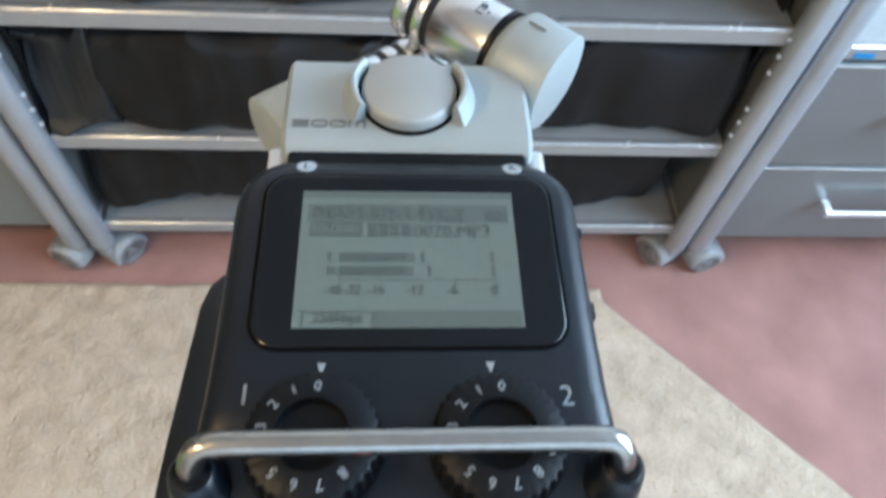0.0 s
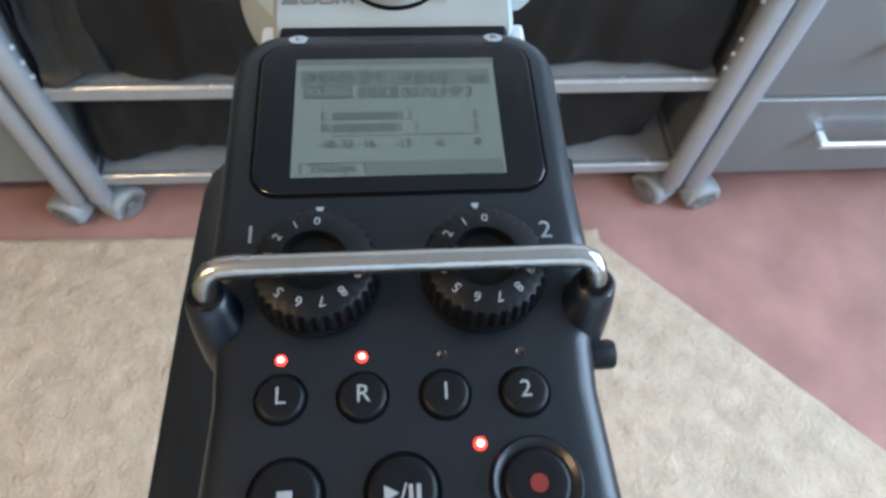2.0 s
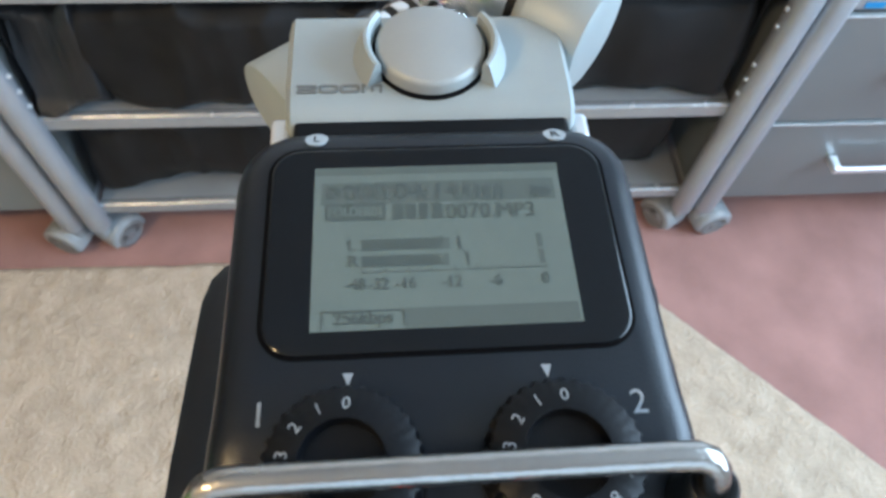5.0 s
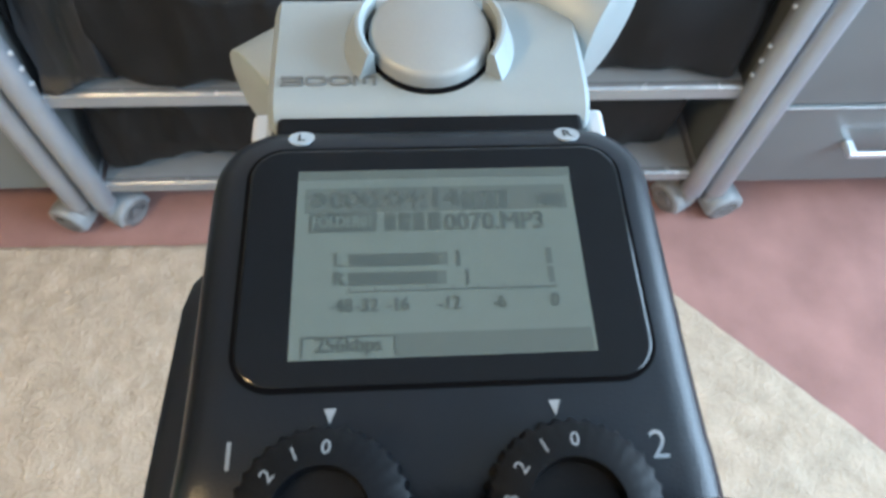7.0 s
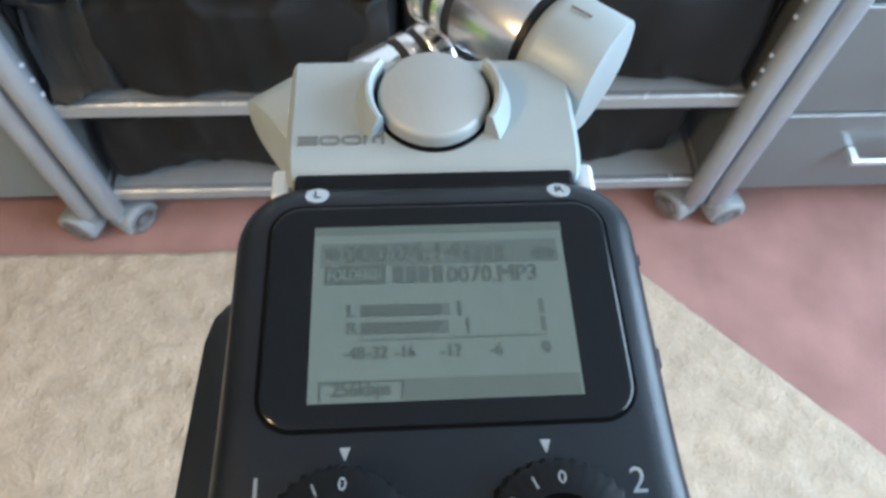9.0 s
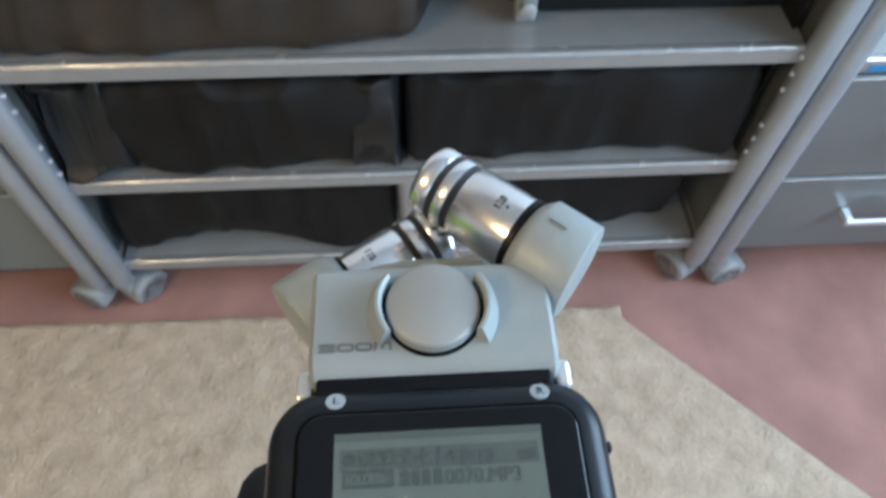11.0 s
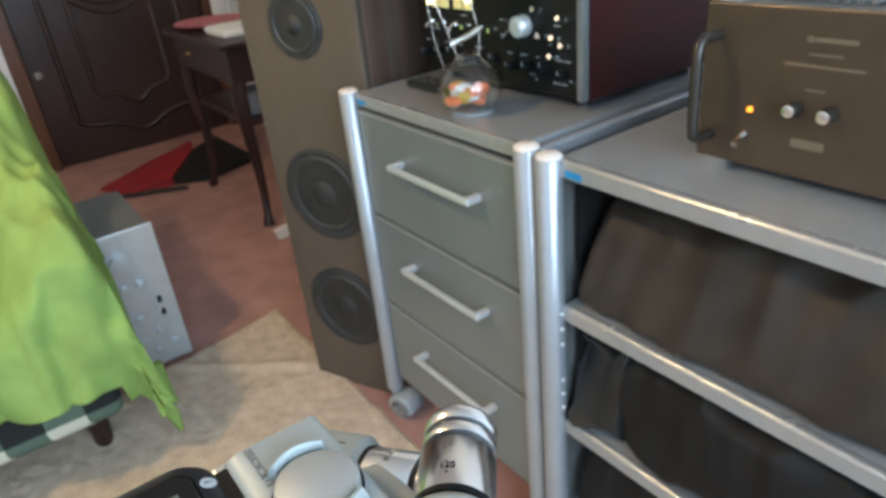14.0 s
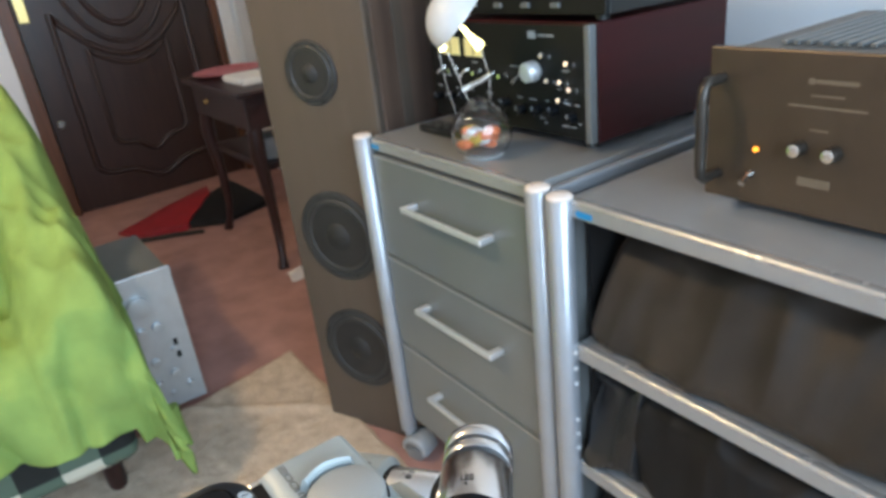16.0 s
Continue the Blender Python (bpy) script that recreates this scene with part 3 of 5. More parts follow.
cloth_bundle("cloth_bag", 0.028, 0.492, -0.006, 0.40, 0.5645, 0.742, 1, "dark brown cloth-covered box on the upper shelf", "brown_cloth", "cloth bag", lean=0.085, fold=0.012, tuck=0.03, taper=-0.06, crumple=0.004, skew=0.30)
cloth_bundle("dust_cover", 0.008, 0.105, 0.006, 0.35, 0.3425, 0.525, 3, "crumpled grey plastic cover on the middle shelf", "grey_cloth", "dust cover", crumple=0.008, lean=0.03, fold=0.03, tuck=0.02)
cloth_bundle("cloth_bag", 0.090, 0.475, -0.002, 0.40, 0.3425, 0.528, 4, "slumped charcoal cloth bag on the middle shelf", "cloth", "cloth bag", lean=0.02, fold=0.014, tuck=0.05)
cloth_bundle("dust_cover", 0.425, 0.470, -0.004, 0.38, 0.3425, 0.53, 8, "crumpled charcoal dust cover on the middle shelf", "grey_cloth", "dust cover", crumple=0.012, lean=0.03, fold=0.026, tuck=0.02, taper=-0.35, skew=0.3)
cloth_bundle("cloth_bag", 0.50, 0.985, 0.012, 0.42, 0.3425, 0.528, 5, "charcoal cloth-covered box on the middle shelf", "cloth", "cloth bag", lean=0.02, fold=0.014, tuck=0.02)
cloth_bundle("cloth_bag", 0.012, 0.475, 0.012, 0.42, 0.1235, 0.308, 6, "slumped charcoal cloth bag on the bottom shelf", "cloth", "cloth bag", lean=0.02, fold=0.014, tuck=0.06)
cloth_bundle("cloth_bag", 0.54, 0.96, 0.03, 0.42, 0.1235, 0.308, 7, "charcoal cloth-covered box on the bottom shelf", "cloth", "cloth bag", lean=0.02, fold=0.012, tuck=0.03)


def make_tape_deck():
    d = thing("cassette_deck", (0.83, 0.22, 0.566), "black hi-fi deck with silver strip on the upper shelf", "hi-fi deck")
    part("case", box(0.672, 0.99, 0.075, 0.42, 0.575, 0.735, 0.003), "blackmetal", d)
    part("faceplate", box(0.668, 0.994, 0.066, 0.074, 0.572, 0.738, 0.003), "blackface", d)
    part("trim_strip", box(0.745, 0.895, 0.061, 0.066, 0.688, 0.697, 0.002), "handle", d, "bright silver strip")
    part("side_bar", box(0.641, 0.668, 0.052, 0.075, 0.566, 0.738, 0.004), "caster", d, "grey upright end bar")
    for k in range(4):
        part("side_boss", lathe([(0.012, 0), (0.011, 0.012), (0.007, 0.015), (0, 0.015)], 14, Matrix.Translation((0.6545, 0.052, 0.592 + k * 0.042)) @ pose(0, 0, 0, 90, 0, 0)), "shelf", d, smooth=40)
    for x, z in ((0.708, 0.662), (0.752, 0.642), (0.785, 0.640)):
        part("knob", lathe([(0.0055, 0), (0.005, 0.010), (0.004, 0.0115), (0, 0.0115)], 14, Matrix.Translation((x, 0.066, z)) @ pose(0, 0, 0, 90, 0, 0)), "handle", d, smooth=40)
    for x in (0.69, 0.97):
        part("foot", lathe([(0.012, 0.5655), (0.012, 0.5745)], 14, Matrix.Translation((x, 0.13, 0))), "blackmetal", d)


make_tape_deck()
tag = thing("paper_tag", (0.53, 0.06, 0.74), "small white tag on the dark cloth-covered box", "tag")
part("card", box(0.505, 0.545, 0.055, 0.075, 0.722, 0.736, 0.003), "white", tag)
strip = thing("flat_cable", (0.60, 0.16, 0.565), "flat grey strip lying on the upper shelf", "cable")
part("ribbon", box(-0.10, 0.10, -0.008, 0.008, 0, 0.004, 0.001, m=Matrix.Translation((0.60, 0.13, 0.5645)) @ pose(0, 0, 0, 0, 0, -28)), "grey_cloth", strip)


# ---- hi-fi on top ----
def knob_bm(x, y, z, r, depth, seg=20):
    return lathe([(r * 0.98, 0), (r, depth * 0.15), (r * 0.95, depth * 0.9), (r * 0.86, depth), (r * 0.2, depth * 0.98), (0, depth * 0.97)], seg, Matrix.Translation((x, y, z)) @ pose(0, 0, 0, 90, 0, 0))


def make_power_amp():
    x0, x1, y, z0, z1 = 0.137, 0.60, 0.098, 0.806, 0.988
    a = thing("power_amplifier", ((x0 + x1) / 2, 0.27, 0.796), "bronze-fronted vintage power amplifier on the shelf top", "amplifier")
    part("faceplate", box(x0, x1, y, y + 0.010, z0, z1, 0.0025), "bronze", a)
    part("case", box(x0 + 0.012, x1 - 0.012, y + 0.010, 0.43, z0 + 0.004, z1 - 0.006, 0.003), "blackmetal", a)
    for k in range(26):
        part("vent_slat", box(x0 + 0.05 + k * 0.0138, x0 + 0.057 + k * 0.0138, 0.16, 0.40, z1 - 0.007, z1 - 0.0015, 0.001), "deck_case", a)
    for hx in (x0 + 0.018, x1 - 0.018):
        s = 1 if hx < 0.3 else -1
        h = [(hx, y, z0 + 0.03), (hx, y - 0.028, z0 + 0.03), (hx, y - 0.036, z0 + 0.036), (hx, y - 0.038, z0 + 0.05), (hx, y - 0.038, z1 - 0.055), (hx, y - 0.036, z1 - 0.041), (hx, y - 0.028, z1 - 0.035), (hx, y, z1 - 0.035)]
        part("handle", tube(h, 0.0065, 12), "bronze_dark", a, "dark bronze carrying handle", smooth=50)
    part("pilot_lamp", lathe([(0.0032, 0), (0.003, 0.003), (0, 0.0042)], 14, Matrix.Translation((0.203, y, 0.874)) @ pose(0, 0, 0, 90, 0, 0)), "orange_led", a, "lit orange pilot lamp")
    part("power_switch", tube([(0.197, y, 0.843), (0.197, y - 0.008, 0.842), (0.199, y - 0.020, 0.836)], [0.006, 0.0035, 0.0042], 10), "steel", a)
    for x in (0.254, 0.291):
        k = part("level_knob", knob_bm(x, y, 0.884, 0.0085, 0.015), "bronze_dark", a, smooth=40)
        part("knob_cap", knob_bm(x, y - 0.0145, 0.884, 0.0072, 0.002), "chrome", k, smooth=40)
    for xc, z, w, h in ((0.285, 0.957, 0.043, 0.0045), (0.259, 0.957, 0.0065, 0.0065), (0.277, 0.942, 0.034, 0.0022), (0.277, 0.930, 0.082, 0.0026), (0.272, 0.905, 0.02, 0.0024), (0.272, 0.846, 0.036, 0.010)):
        part("print_bar", box(xc - w / 2, xc + w / 2, y - 0.0006, y + 0.001, z - h / 2, z + h / 2), "bronze_print", a)
    for x in (0.40, 0.46, 0.52):
        part("level_knob", knob_bm(x, y, 0.86, 0.009, 0.014), "bronze_dark", a, smooth=40)
    for x in (x0 + 0.04, x1 - 0.04):
        for yy in (0.14, 0.39):
            part("foot", lathe([(0.014, 0.7955), (0.014, z0 + 0.0045)], 14, Matrix.Translation((x, yy, 0))), "blackmetal", a)


make_power_amp()


def make_receiver():
    x0, x1, y, z0, z1 = -0.545, -0.106, 0.162, 0.812, 0.998
    r = thing("stereo_receiver", ((x0 + x1) / 2, 0.33, 0.798), "black-faced vintage stereo amplifier in a dark rosewood case", "amplifier")
    rnd = random.Random(4)
    part("case", box(x0, x1, y + 0.012, 0.50, z0, z1, 0.003), "rosewood", r, "glossy dark red rosewood case")
    part("faceplate", box(x0 + 0.004, x1 - 0.016, y, y + 0.012, z0 + 0.003, z1 - 0.003, 0.002), "blackface", r)
    part("edge_trim", box(x1 - 0.016, x1 - 0.004, y - 0.004, y + 0.012, z0 + 0.001, z1 - 0.001, 0.002), "deck_case", r, "bright vertical edge strip")
    k = part("volume_knob", knob_bm(-0.240, y, 0.920, 0.018, 0.020, 32), "handle", r, "large silver volume knob", smooth=40)
    part("knob_face", knob_bm(-0.240, y - 0.0195, 0.920, 0.013, 0.003, 28), "handle", k, smooth=40)
    part("badge", box(-0.250, -0.232, y - 0.001, y + 0.001, 0.973, 0.985), "print", r)
    part("print_bar", box(-0.226, -0.19, y - 0.0006, y + 0.001, 0.977, 0.980), "print", r)
    for x in (-0.47, -0.40):
        mtr = part("level_meter", box(x - 0.027, x + 0.027, y - 0.002, y + 0.001, 0.935, 0.968, 0.001), "vu", r, "dim yellow level meter")
        part("meter_needle", box(x - 0.0006, x + 0.0006, y - 0.0028, y - 0.002, 0.937, 0.962), "blackface", mtr)
    xs = [-0.52 + i * 0.041 for i in range(10)]
    for i, x in enumerate(xs):
        part("tone_knob", knob_bm(x, y, 0.852 + 0.004 * (i % 3), 0.0085, 0.016, 16), "knob", r, smooth=40)
        part("pointer_mark", box(x - 0.001, x + 0.001, y - 0.0168, y - 0.0162, 0.853 + 0.004 * (i % 3), 0.860 + 0.004 * (i % 3)), "print", r)
    for i in range(7):
        x = -0.50 + i * 0.037
        if abs(x + 0.24) > 0.03:
            part("lever_switch", tube([(x, y, 0.908), (x, y - 0.006, 0.908), (x + 0.001, y - 0.018, 0.900 + 0.008 * (i % 2))], [0.005, 0.003, 0.0042], 8), "chrome", r, smooth=50)
    for x, z in ((-0.165, 0.905), (-0.17, 0.876), (-0.145, 0.895), (-0.195, 0.905), (-0.15, 0.935), (-0.205, 0.945)):
        part("lever_switch", tube([(x, y, z), (x, y - 0.006, z), (x + 0.004, y - 0.020, z + 0.006)], [0.005, 0.003, 0.0045], 8), "chrome", r, smooth=50)
    for i in range(34):
        x, z, w = -0.53 + rnd.random() * 0.39, rnd.choice((0.835, 0.842, 0.872, 0.878, 0.895, 0.925)), 0.006 + rnd.random() * 0.014
        part("print_bar", box(x, x + w, y - 0.0005, y + 0.001, z - 0.001, z + 0.001), "print", r)
    for x in (x0 + 0.04, x1 - 0.04):
        for yy in (0.20, 0.45):
            part("foot", lathe([(0.014, 0.7965), (0.014, z0 + 0.0005)], 14, Matrix.Translation((x, yy, 0))), "blackmetal", r)


make_receiver()


def make_equaliser():
    x0, x1, y, z0, z1 = -0.54, -0.09, 0.172, 1.008, 1.13
    e = thing("graphic_equaliser", ((x0 + x1) / 2, 0.33, 0.999), "black hi-fi component stacked on the rosewood amplifier", "hi-fi component")
    part("case", box(x0, x1, y + 0.010, 0.50, z0, z1, 0.003), "blackmetal", e)
    part("faceplate", box(x0, x1, y, y + 0.010, z0 + 0.001, z1 - 0.001, 0.002), "blackface", e)
    for i in range(16):
        x = x0 + 0.04 + i * 0.0225
        s = part("slider_slot", box(x - 0.001, x + 0.001, y - 0.0006, y + 0.001, z0 + 0.03, z1 - 0.02), "seam", e)
        part("slider_cap", box(x - 0.005, x + 0.005, y - 0.010, y - 0.0008, z0 + 0.06 + 0.018 * math.sin(i * 0.9), z0 + 0.068 + 0.018 * math.sin(i * 0.9), 0.001), "steel", s)
    for i in range(5):
        part("push_button", box(x0 + 0.06 + i * 0.07, x0 + 0.078 + i * 0.07, y - 0.006, y + 0.001, z0 + 0.012, z0 + 0.020, 0.001), "deck_case", e)
    for x in (x0 + 0.04, x1 - 0.04):
        for yy in (0.21, 0.45):
            part("foot", lathe([(0.012, 0.9975), (0.012, z0 + 0.0005)], 14, Matrix.Translation((x, yy, 0))), "blackmetal", e)


make_equaliser()


def make_dome_lamp():
    cx, cy, z = -0.262, 0.058, 0.7975
    l = thing("glass_dome_lamp", (cx, cy, z), "novelty lamp with glass globe, coloured pebbles and tilted white shade", "lamp")
    prof = [(0.030, 0.002), (0.044, 0.012), (0.051, 0.030), (0.052, 0.045), (0.046, 0.064), (0.034, 0.080), (0.022, 0.090), (0.020, 0.096)]
    inner = [(r - 0.0018, h + (0.0015 if i == 0 else 0)) for i, (r, h) in enumerate(prof)]
    bm = loft([[(cx + r * math.cos(2 * math.pi * i / 36), cy + r * math.sin(2 * math.pi * i / 36), z + h) for i in range(36)] for r, h in prof + inner[::-1]])
    g = part("globe", bm, "glass", l, "clear glass globe", smooth=60)
    part("base", lathe([(0.0, 0), (0.034, 0), (0.036, 0.003), (0.030, 0.006), (0, 0.006)], 30, Matrix.Translation((cx, cy, z))), "caster", l)
    rnd = random.Random(9)
    for i in range(16):
        a, rr, h = rnd.random() * 6.28, 0.012 + 0.022 * rnd.random(), 0.014 + 0.040 * rnd.random()
        s = 0.007 + 0.006 * rnd.random()
        b = bmesh.new()
        bmesh.ops.create_icosphere(b, subdivisions=2, radius=s)
        b.transform(Matrix.Translation((cx + rr * math.cos(a), cy + rr * math.sin(a), z + h)) @ pose(0, 0, 0, rnd.random() * 90, 0, rnd.random() * 90) @ Matrix.Diagonal((1.5, 0.9, 0.8, 1)))
        part("pebble", b, ("orange", "orange", "white", "yellow")[i % 4], l, ("orange pebble", "orange pebble", "white pebble", "yellow pebble")[i % 4], smooth=180)
    side = Vector((0.53, 0.85, 0.0))
    def at(r, h):
        return Vector((cx, cy, z)) + side * r + Vector((0, 0, h))
    part("wire_arm", tube([at(-0.016, 0.090), at(-0.024, 0.114), at(-0.040, 0.165), at(-0.052, 0.19)], 0.0011, 8), "steel", l)
    part("wire_arm", tube([at(0.018, 0.090), at(0.020, 0.13), at(0.012, 0.165), at(0.008, 0.178)], 0.0011, 8), "steel", l)
    part("wire_arm", tube([at(-0.040, 0.075), at(-0.052, 0.13), at(-0.058, 0.19)], 0.0009, 8), "steel", l)
    part("crossbar", tube([at(-0.0265, 0.112), at(-0.012, 0.118), at(0.006, 0.124), at(0.022, 0.132)], [0.007, 0.0045, 0.006, 0.0055], 10), "steel", l, smooth=60)
    axis = (side * -0.72 + Vector((0, 0, 0.69))).normalized()
    sm = Matrix.Translation(at(-0.020, 0.222)) @ axis.to_track_quat("Z", "Y").to_matrix().to_4x4()
    outer = [(0.055 * math.cos(radians(a)), 0.052 * math.sin(radians(a))) for a in range(0, 91, 9)]
    inn = [(0.0525 * math.cos(radians(a)), 0.0495 * math.sin(radians(a))) for a in range(90, -1, -9)]
    part("shade", lathe(outer + inn, 40, sm), "white_shade", l, "white half-dome shade", smooth=60)
    part("bulb", tube([at(-0.018, 0.212), at(-0.006, 0.196), at(0.004, 0.184), at(0.010, 0.177)], [0.0035, 0.0045, 0.007, 0.0085], 14), "glow", l, "lit yellow bulb", smooth=60)
    part("bulb", tube([at(-0.056, 0.180), at(-0.050, 0.184), at(-0.046, 0.187)], [0.004, 0.006, 0.004], 12), "glow", l, "lit yellow bulb", smooth=60)


make_dome_lamp()
# a thin black remote lies behind the lamp
rem = thing("remote_control", (-0.42, 0.06, 0.7975), "flat black remote control lying on the drawer unit", "remote control")
part("body", box(-0.50, -0.335, 0.085, 0.132, 0.7975, 0.812, 0.004), "blackmetal", rem)
for i in range(10):
    part("button", box(-0.485 + (i % 5) * 0.028, -0.473 + (i % 5) * 0.028, 0.094 + (i // 5) * 0.018, 0.102 + (i // 5) * 0.018, 0.8119, 0.8135, 0.0005), "deck_case", rem)


# ---- floor-standing loudspeaker ----
def make_speaker():
    m = Matrix.Translation((-0.842, -0.089, 0)) @ pose(0, 0, 0, 0, 0, 24.2)
    w, h, dp = 0.302, 1.36, 0.40
    s = thing("floor_speaker", m @ Vector((w / 2, dp / 2, 0)), "tall walnut floor-standing loudspeaker with three round drivers", "loudspeaker")
    part("cabinet", box(0.0, w, 0.022, dp, 0.0, h, 0.004, m=m), "speaker_side", s, "walnut veneered cabinet sides")
    part("baffle", box(0, w, 0.0, 0.022, 0.0, h, 0.005, m=m), "speaker", s, "pale brown walnut front baffle")
    for k in range(2):
        part("side_strip", box(w, w + 0.004, 0.09 + 0.14 * k, 0.125 + 0.14 * k, 0.0, h - 0.005, 0.001, m=m), "speaker", s)

    def driver(x, z, r, name):
        f = m @ Matrix.Translation((x, 0.0, z)) @ pose(0, 0, 0, 90, 0, 0)
        d = part(name, lathe([(r, -0.001), (r, 0.004), (r * 0.97, 0.006), (r * 0.86, 0.0055), (r * 0.84, 0.004)], 48, f), "surround", s, smooth=40)
        part("surround", lathe([(r * 0.85, 0.0045), (r * 0.82, 0.008), (r * 0.77, 0.009), (r * 0.72, 0.007), (r * 0.70, 0.0045)], 48, f), "surround", d, smooth=60)
        part("cone", lathe([(r * 0.71, 0.0055), (r * 0.5, 0.0035), (r * 0.34, 0.003), (r * 0.32, 0.0045), (r * 0.25, 0.009), (r * 0.13, 0.0125), (0, 0.0135)], 48, f), "cone", d, smooth=40)
        for k in range(8):
            a = radians(45 * k + 22)
            part("screw", lathe([(0.0035, 0.0055), (0.003, 0.0075), (0, 0.0078)], 8, f @ Matrix.Translation((r * 0.92 * math.cos(a), r * 0.92 * math.sin(a), 0))), "blackmetal", d)

    driver(0.147, 0.918, 0.067, "midrange_driver")
    driver(0.143, 0.548, 0.109, "woofer")
    driver(0.145, 0.247, 0.108, "woofer")
    t = part("tweeter_plate", box(0.062, 0.232, -0.004, 0.001, 1.075, 1.235, 0.008, m=m), "deck_case", s, "dark grey square tweeter plate")
    part("tweeter_dome", lathe([(0.04, 0.004), (0.036, 0.006), (0.016, 0.003), (0.014, 0.007), (0, 0.010)], 28, m @ Matrix.Translation((0.147, 0, 1.155)) @ pose(0, 0, 0, 90, 0, 0)), "cone", t, smooth=40)


make_speaker()


# ---- side table, floor things ----
def make_table():
    tx0, tx1, ty0, ty1, h = -2.50, -1.86, 0.20, 0.62, 0.70
    t = thing("side_table", ((tx0 + tx1) / 2, 0.41, 0), "dark mahogany side table with curved legs near the door", "table")
    part("tabletop", box(tx0 - 0.03, tx1 + 0.03, ty0 - 0.03, ty1 + 0.03, h, h + 0.022, 0.006), "table", t)
    part("apron", box(tx0, tx1, ty0, ty1, h - 0.13, h, 0.004), "table", t)
    part("drawer_knob", lathe([(0.006, 0), (0.009, 0.012), (0.005, 0.018), (0, 0.019)], 12, Matrix.Translation((-2.3, ty0, h - 0.06)) @ pose(0, 0, 0, 90, 0, 0)), "brass", t)
    for x, sx in ((tx0, -1), (tx1, 1)):
        for y, sy in ((ty0, -1), (ty1, 1)):
            x2, y2 = x - sx * 0.03, y - sy * 0.03
            pts = [(x2, y2, h - 0.1), (x2 + sx * 0.012, y2 + sy * 0.012, h - 0.22), (x2 - sx * 0.002, y2, h * 0.42), (x2 + sx * 0.002, y2, h * 0.2), (x2 + sx * 0.022, y2 + sy * 0.012, 0.05), (x2 + sx * 0.034, y2 + sy * 0.02, 0.014), (x2 + sx * 0.04, y2 + sy * 0.022, 0.001)]
            part("leg", tube(pts, [0.030, 0.030, 0.022, 0.017, 0.015, 0.022, 0.020], 10), "table", t, smooth=60)
    tray = thing("tray", (-2.35, 0.33, h + 0.022), "round pink and white tray on the side table", "tray")
    part("dish", lathe([(0, 0.0), (0.11, 0.001), (0.15, 0.016), (0.152, 0.020), (0.11, 0.006), (0, 0.005)], 30, Matrix.Translation((-2.38, 0.34, h + 0.022))), "pinkish", tray, smooth=40)
    box_ = thing("tissue_box", (-2.10, 0.36, h + 0.022), "small white box on the side table", "box")
    part("carton", box(-2.17, -1.95, 0.24, 0.42, h + 0.022, h + 0.050, 0.008), "white", box_)
    cloth_bundle("folded_cloth", -2.08, -1.94, 0.26, 0.46, 0.4255, 0.52, 12, "pale grey folded cloth on the table's lower shelf", "caster", "cloth", fold=0.02, group="")
    part("lower_shelf", box(tx0 + 0.03, tx1 - 0.03, ty0 + 0.03, ty1 - 0.03, 0.40, 0.425, 0.004), "table", t)


make_table()


def make_umbrella():
    """A red and black folded umbrella lying on the carpet by the door."""
    u = thing("folded_umbrella", (-2.85, 0.1, 0), "red and black folded umbrella lying on the carpet", "umbrella")

    def wedge(pts, mat, name):
        bm = bmesh.new()
        lo = [bm.verts.new((x, y, 0.002)) for x, y, _ in pts]
        hi = [bm.verts.new((x, y, z)) for x, y, z in pts]
        n = len(pts)
        bm.faces.new(hi)
        bm.faces.new(lo[::-1])
        for i in range(n):
            bm.faces.new((lo[i], lo[(i + 1) % n], hi[(i + 1) % n], hi[i]))
        bmesh.ops.triangulate(bm, faces=bm.faces[:])
        bmesh.ops.subdivide_edges(bm, edges=bm.edges[:], cuts=3, use_grid_fill=True)
        for v in bm.verts:
            if v.co.z > 0.02:
                v.co.z += 0.012 * noise.noise(v.co * 12)
        part(name, bm, mat, u, smooth=50)

    wedge([(-2.90, -0.22, 0.012), (-2.66, -0.12, 0.03), (-2.66, 0.06, 0.04), (-2.90, 0.26, 0.085), (-3.08, 0.30, 0.08)], "red", "red_panel")
    wedge([(-2.89, 0.265, 0.085), (-2.66, 0.07, 0.04), (-2.58, 0.22, 0.03), (-2.66, 0.48, 0.035), (-3.05, 0.42, 0.08)], "cloth", "black_panel")
    part("shaft", tube([(-2.72, -0.24, 0.012), (-2.62, -0.02, 0.012), (-2.55, 0.10, 0.012)], 0.010, 10), "blackmetal", u)


make_umbrella()
pap = thing("paper_scrap", (-1.72, 0.24, 0), "small white triangular scrap of paper on the carpet", "paper")
bm = bmesh.new()
tri = [(-1.80, 0.20), (-1.70, 0.18), (-1.70, 0.28)]
lo = [bm.verts.new((x, y, 0.001)) for x, y in tri]
hi = [bm.verts.new((x, y, 0.004 + 0.03 * i)) for i, (x, y) in enumerate(tri)]
bm.faces.new(hi)
bm.faces.new(lo[::-1])
for i in range(3):
    bm.faces.new((lo[i], lo[(i + 1) % 3], hi[(i + 1) % 3], hi[i]))
part("sheet", bm, "white", pap)


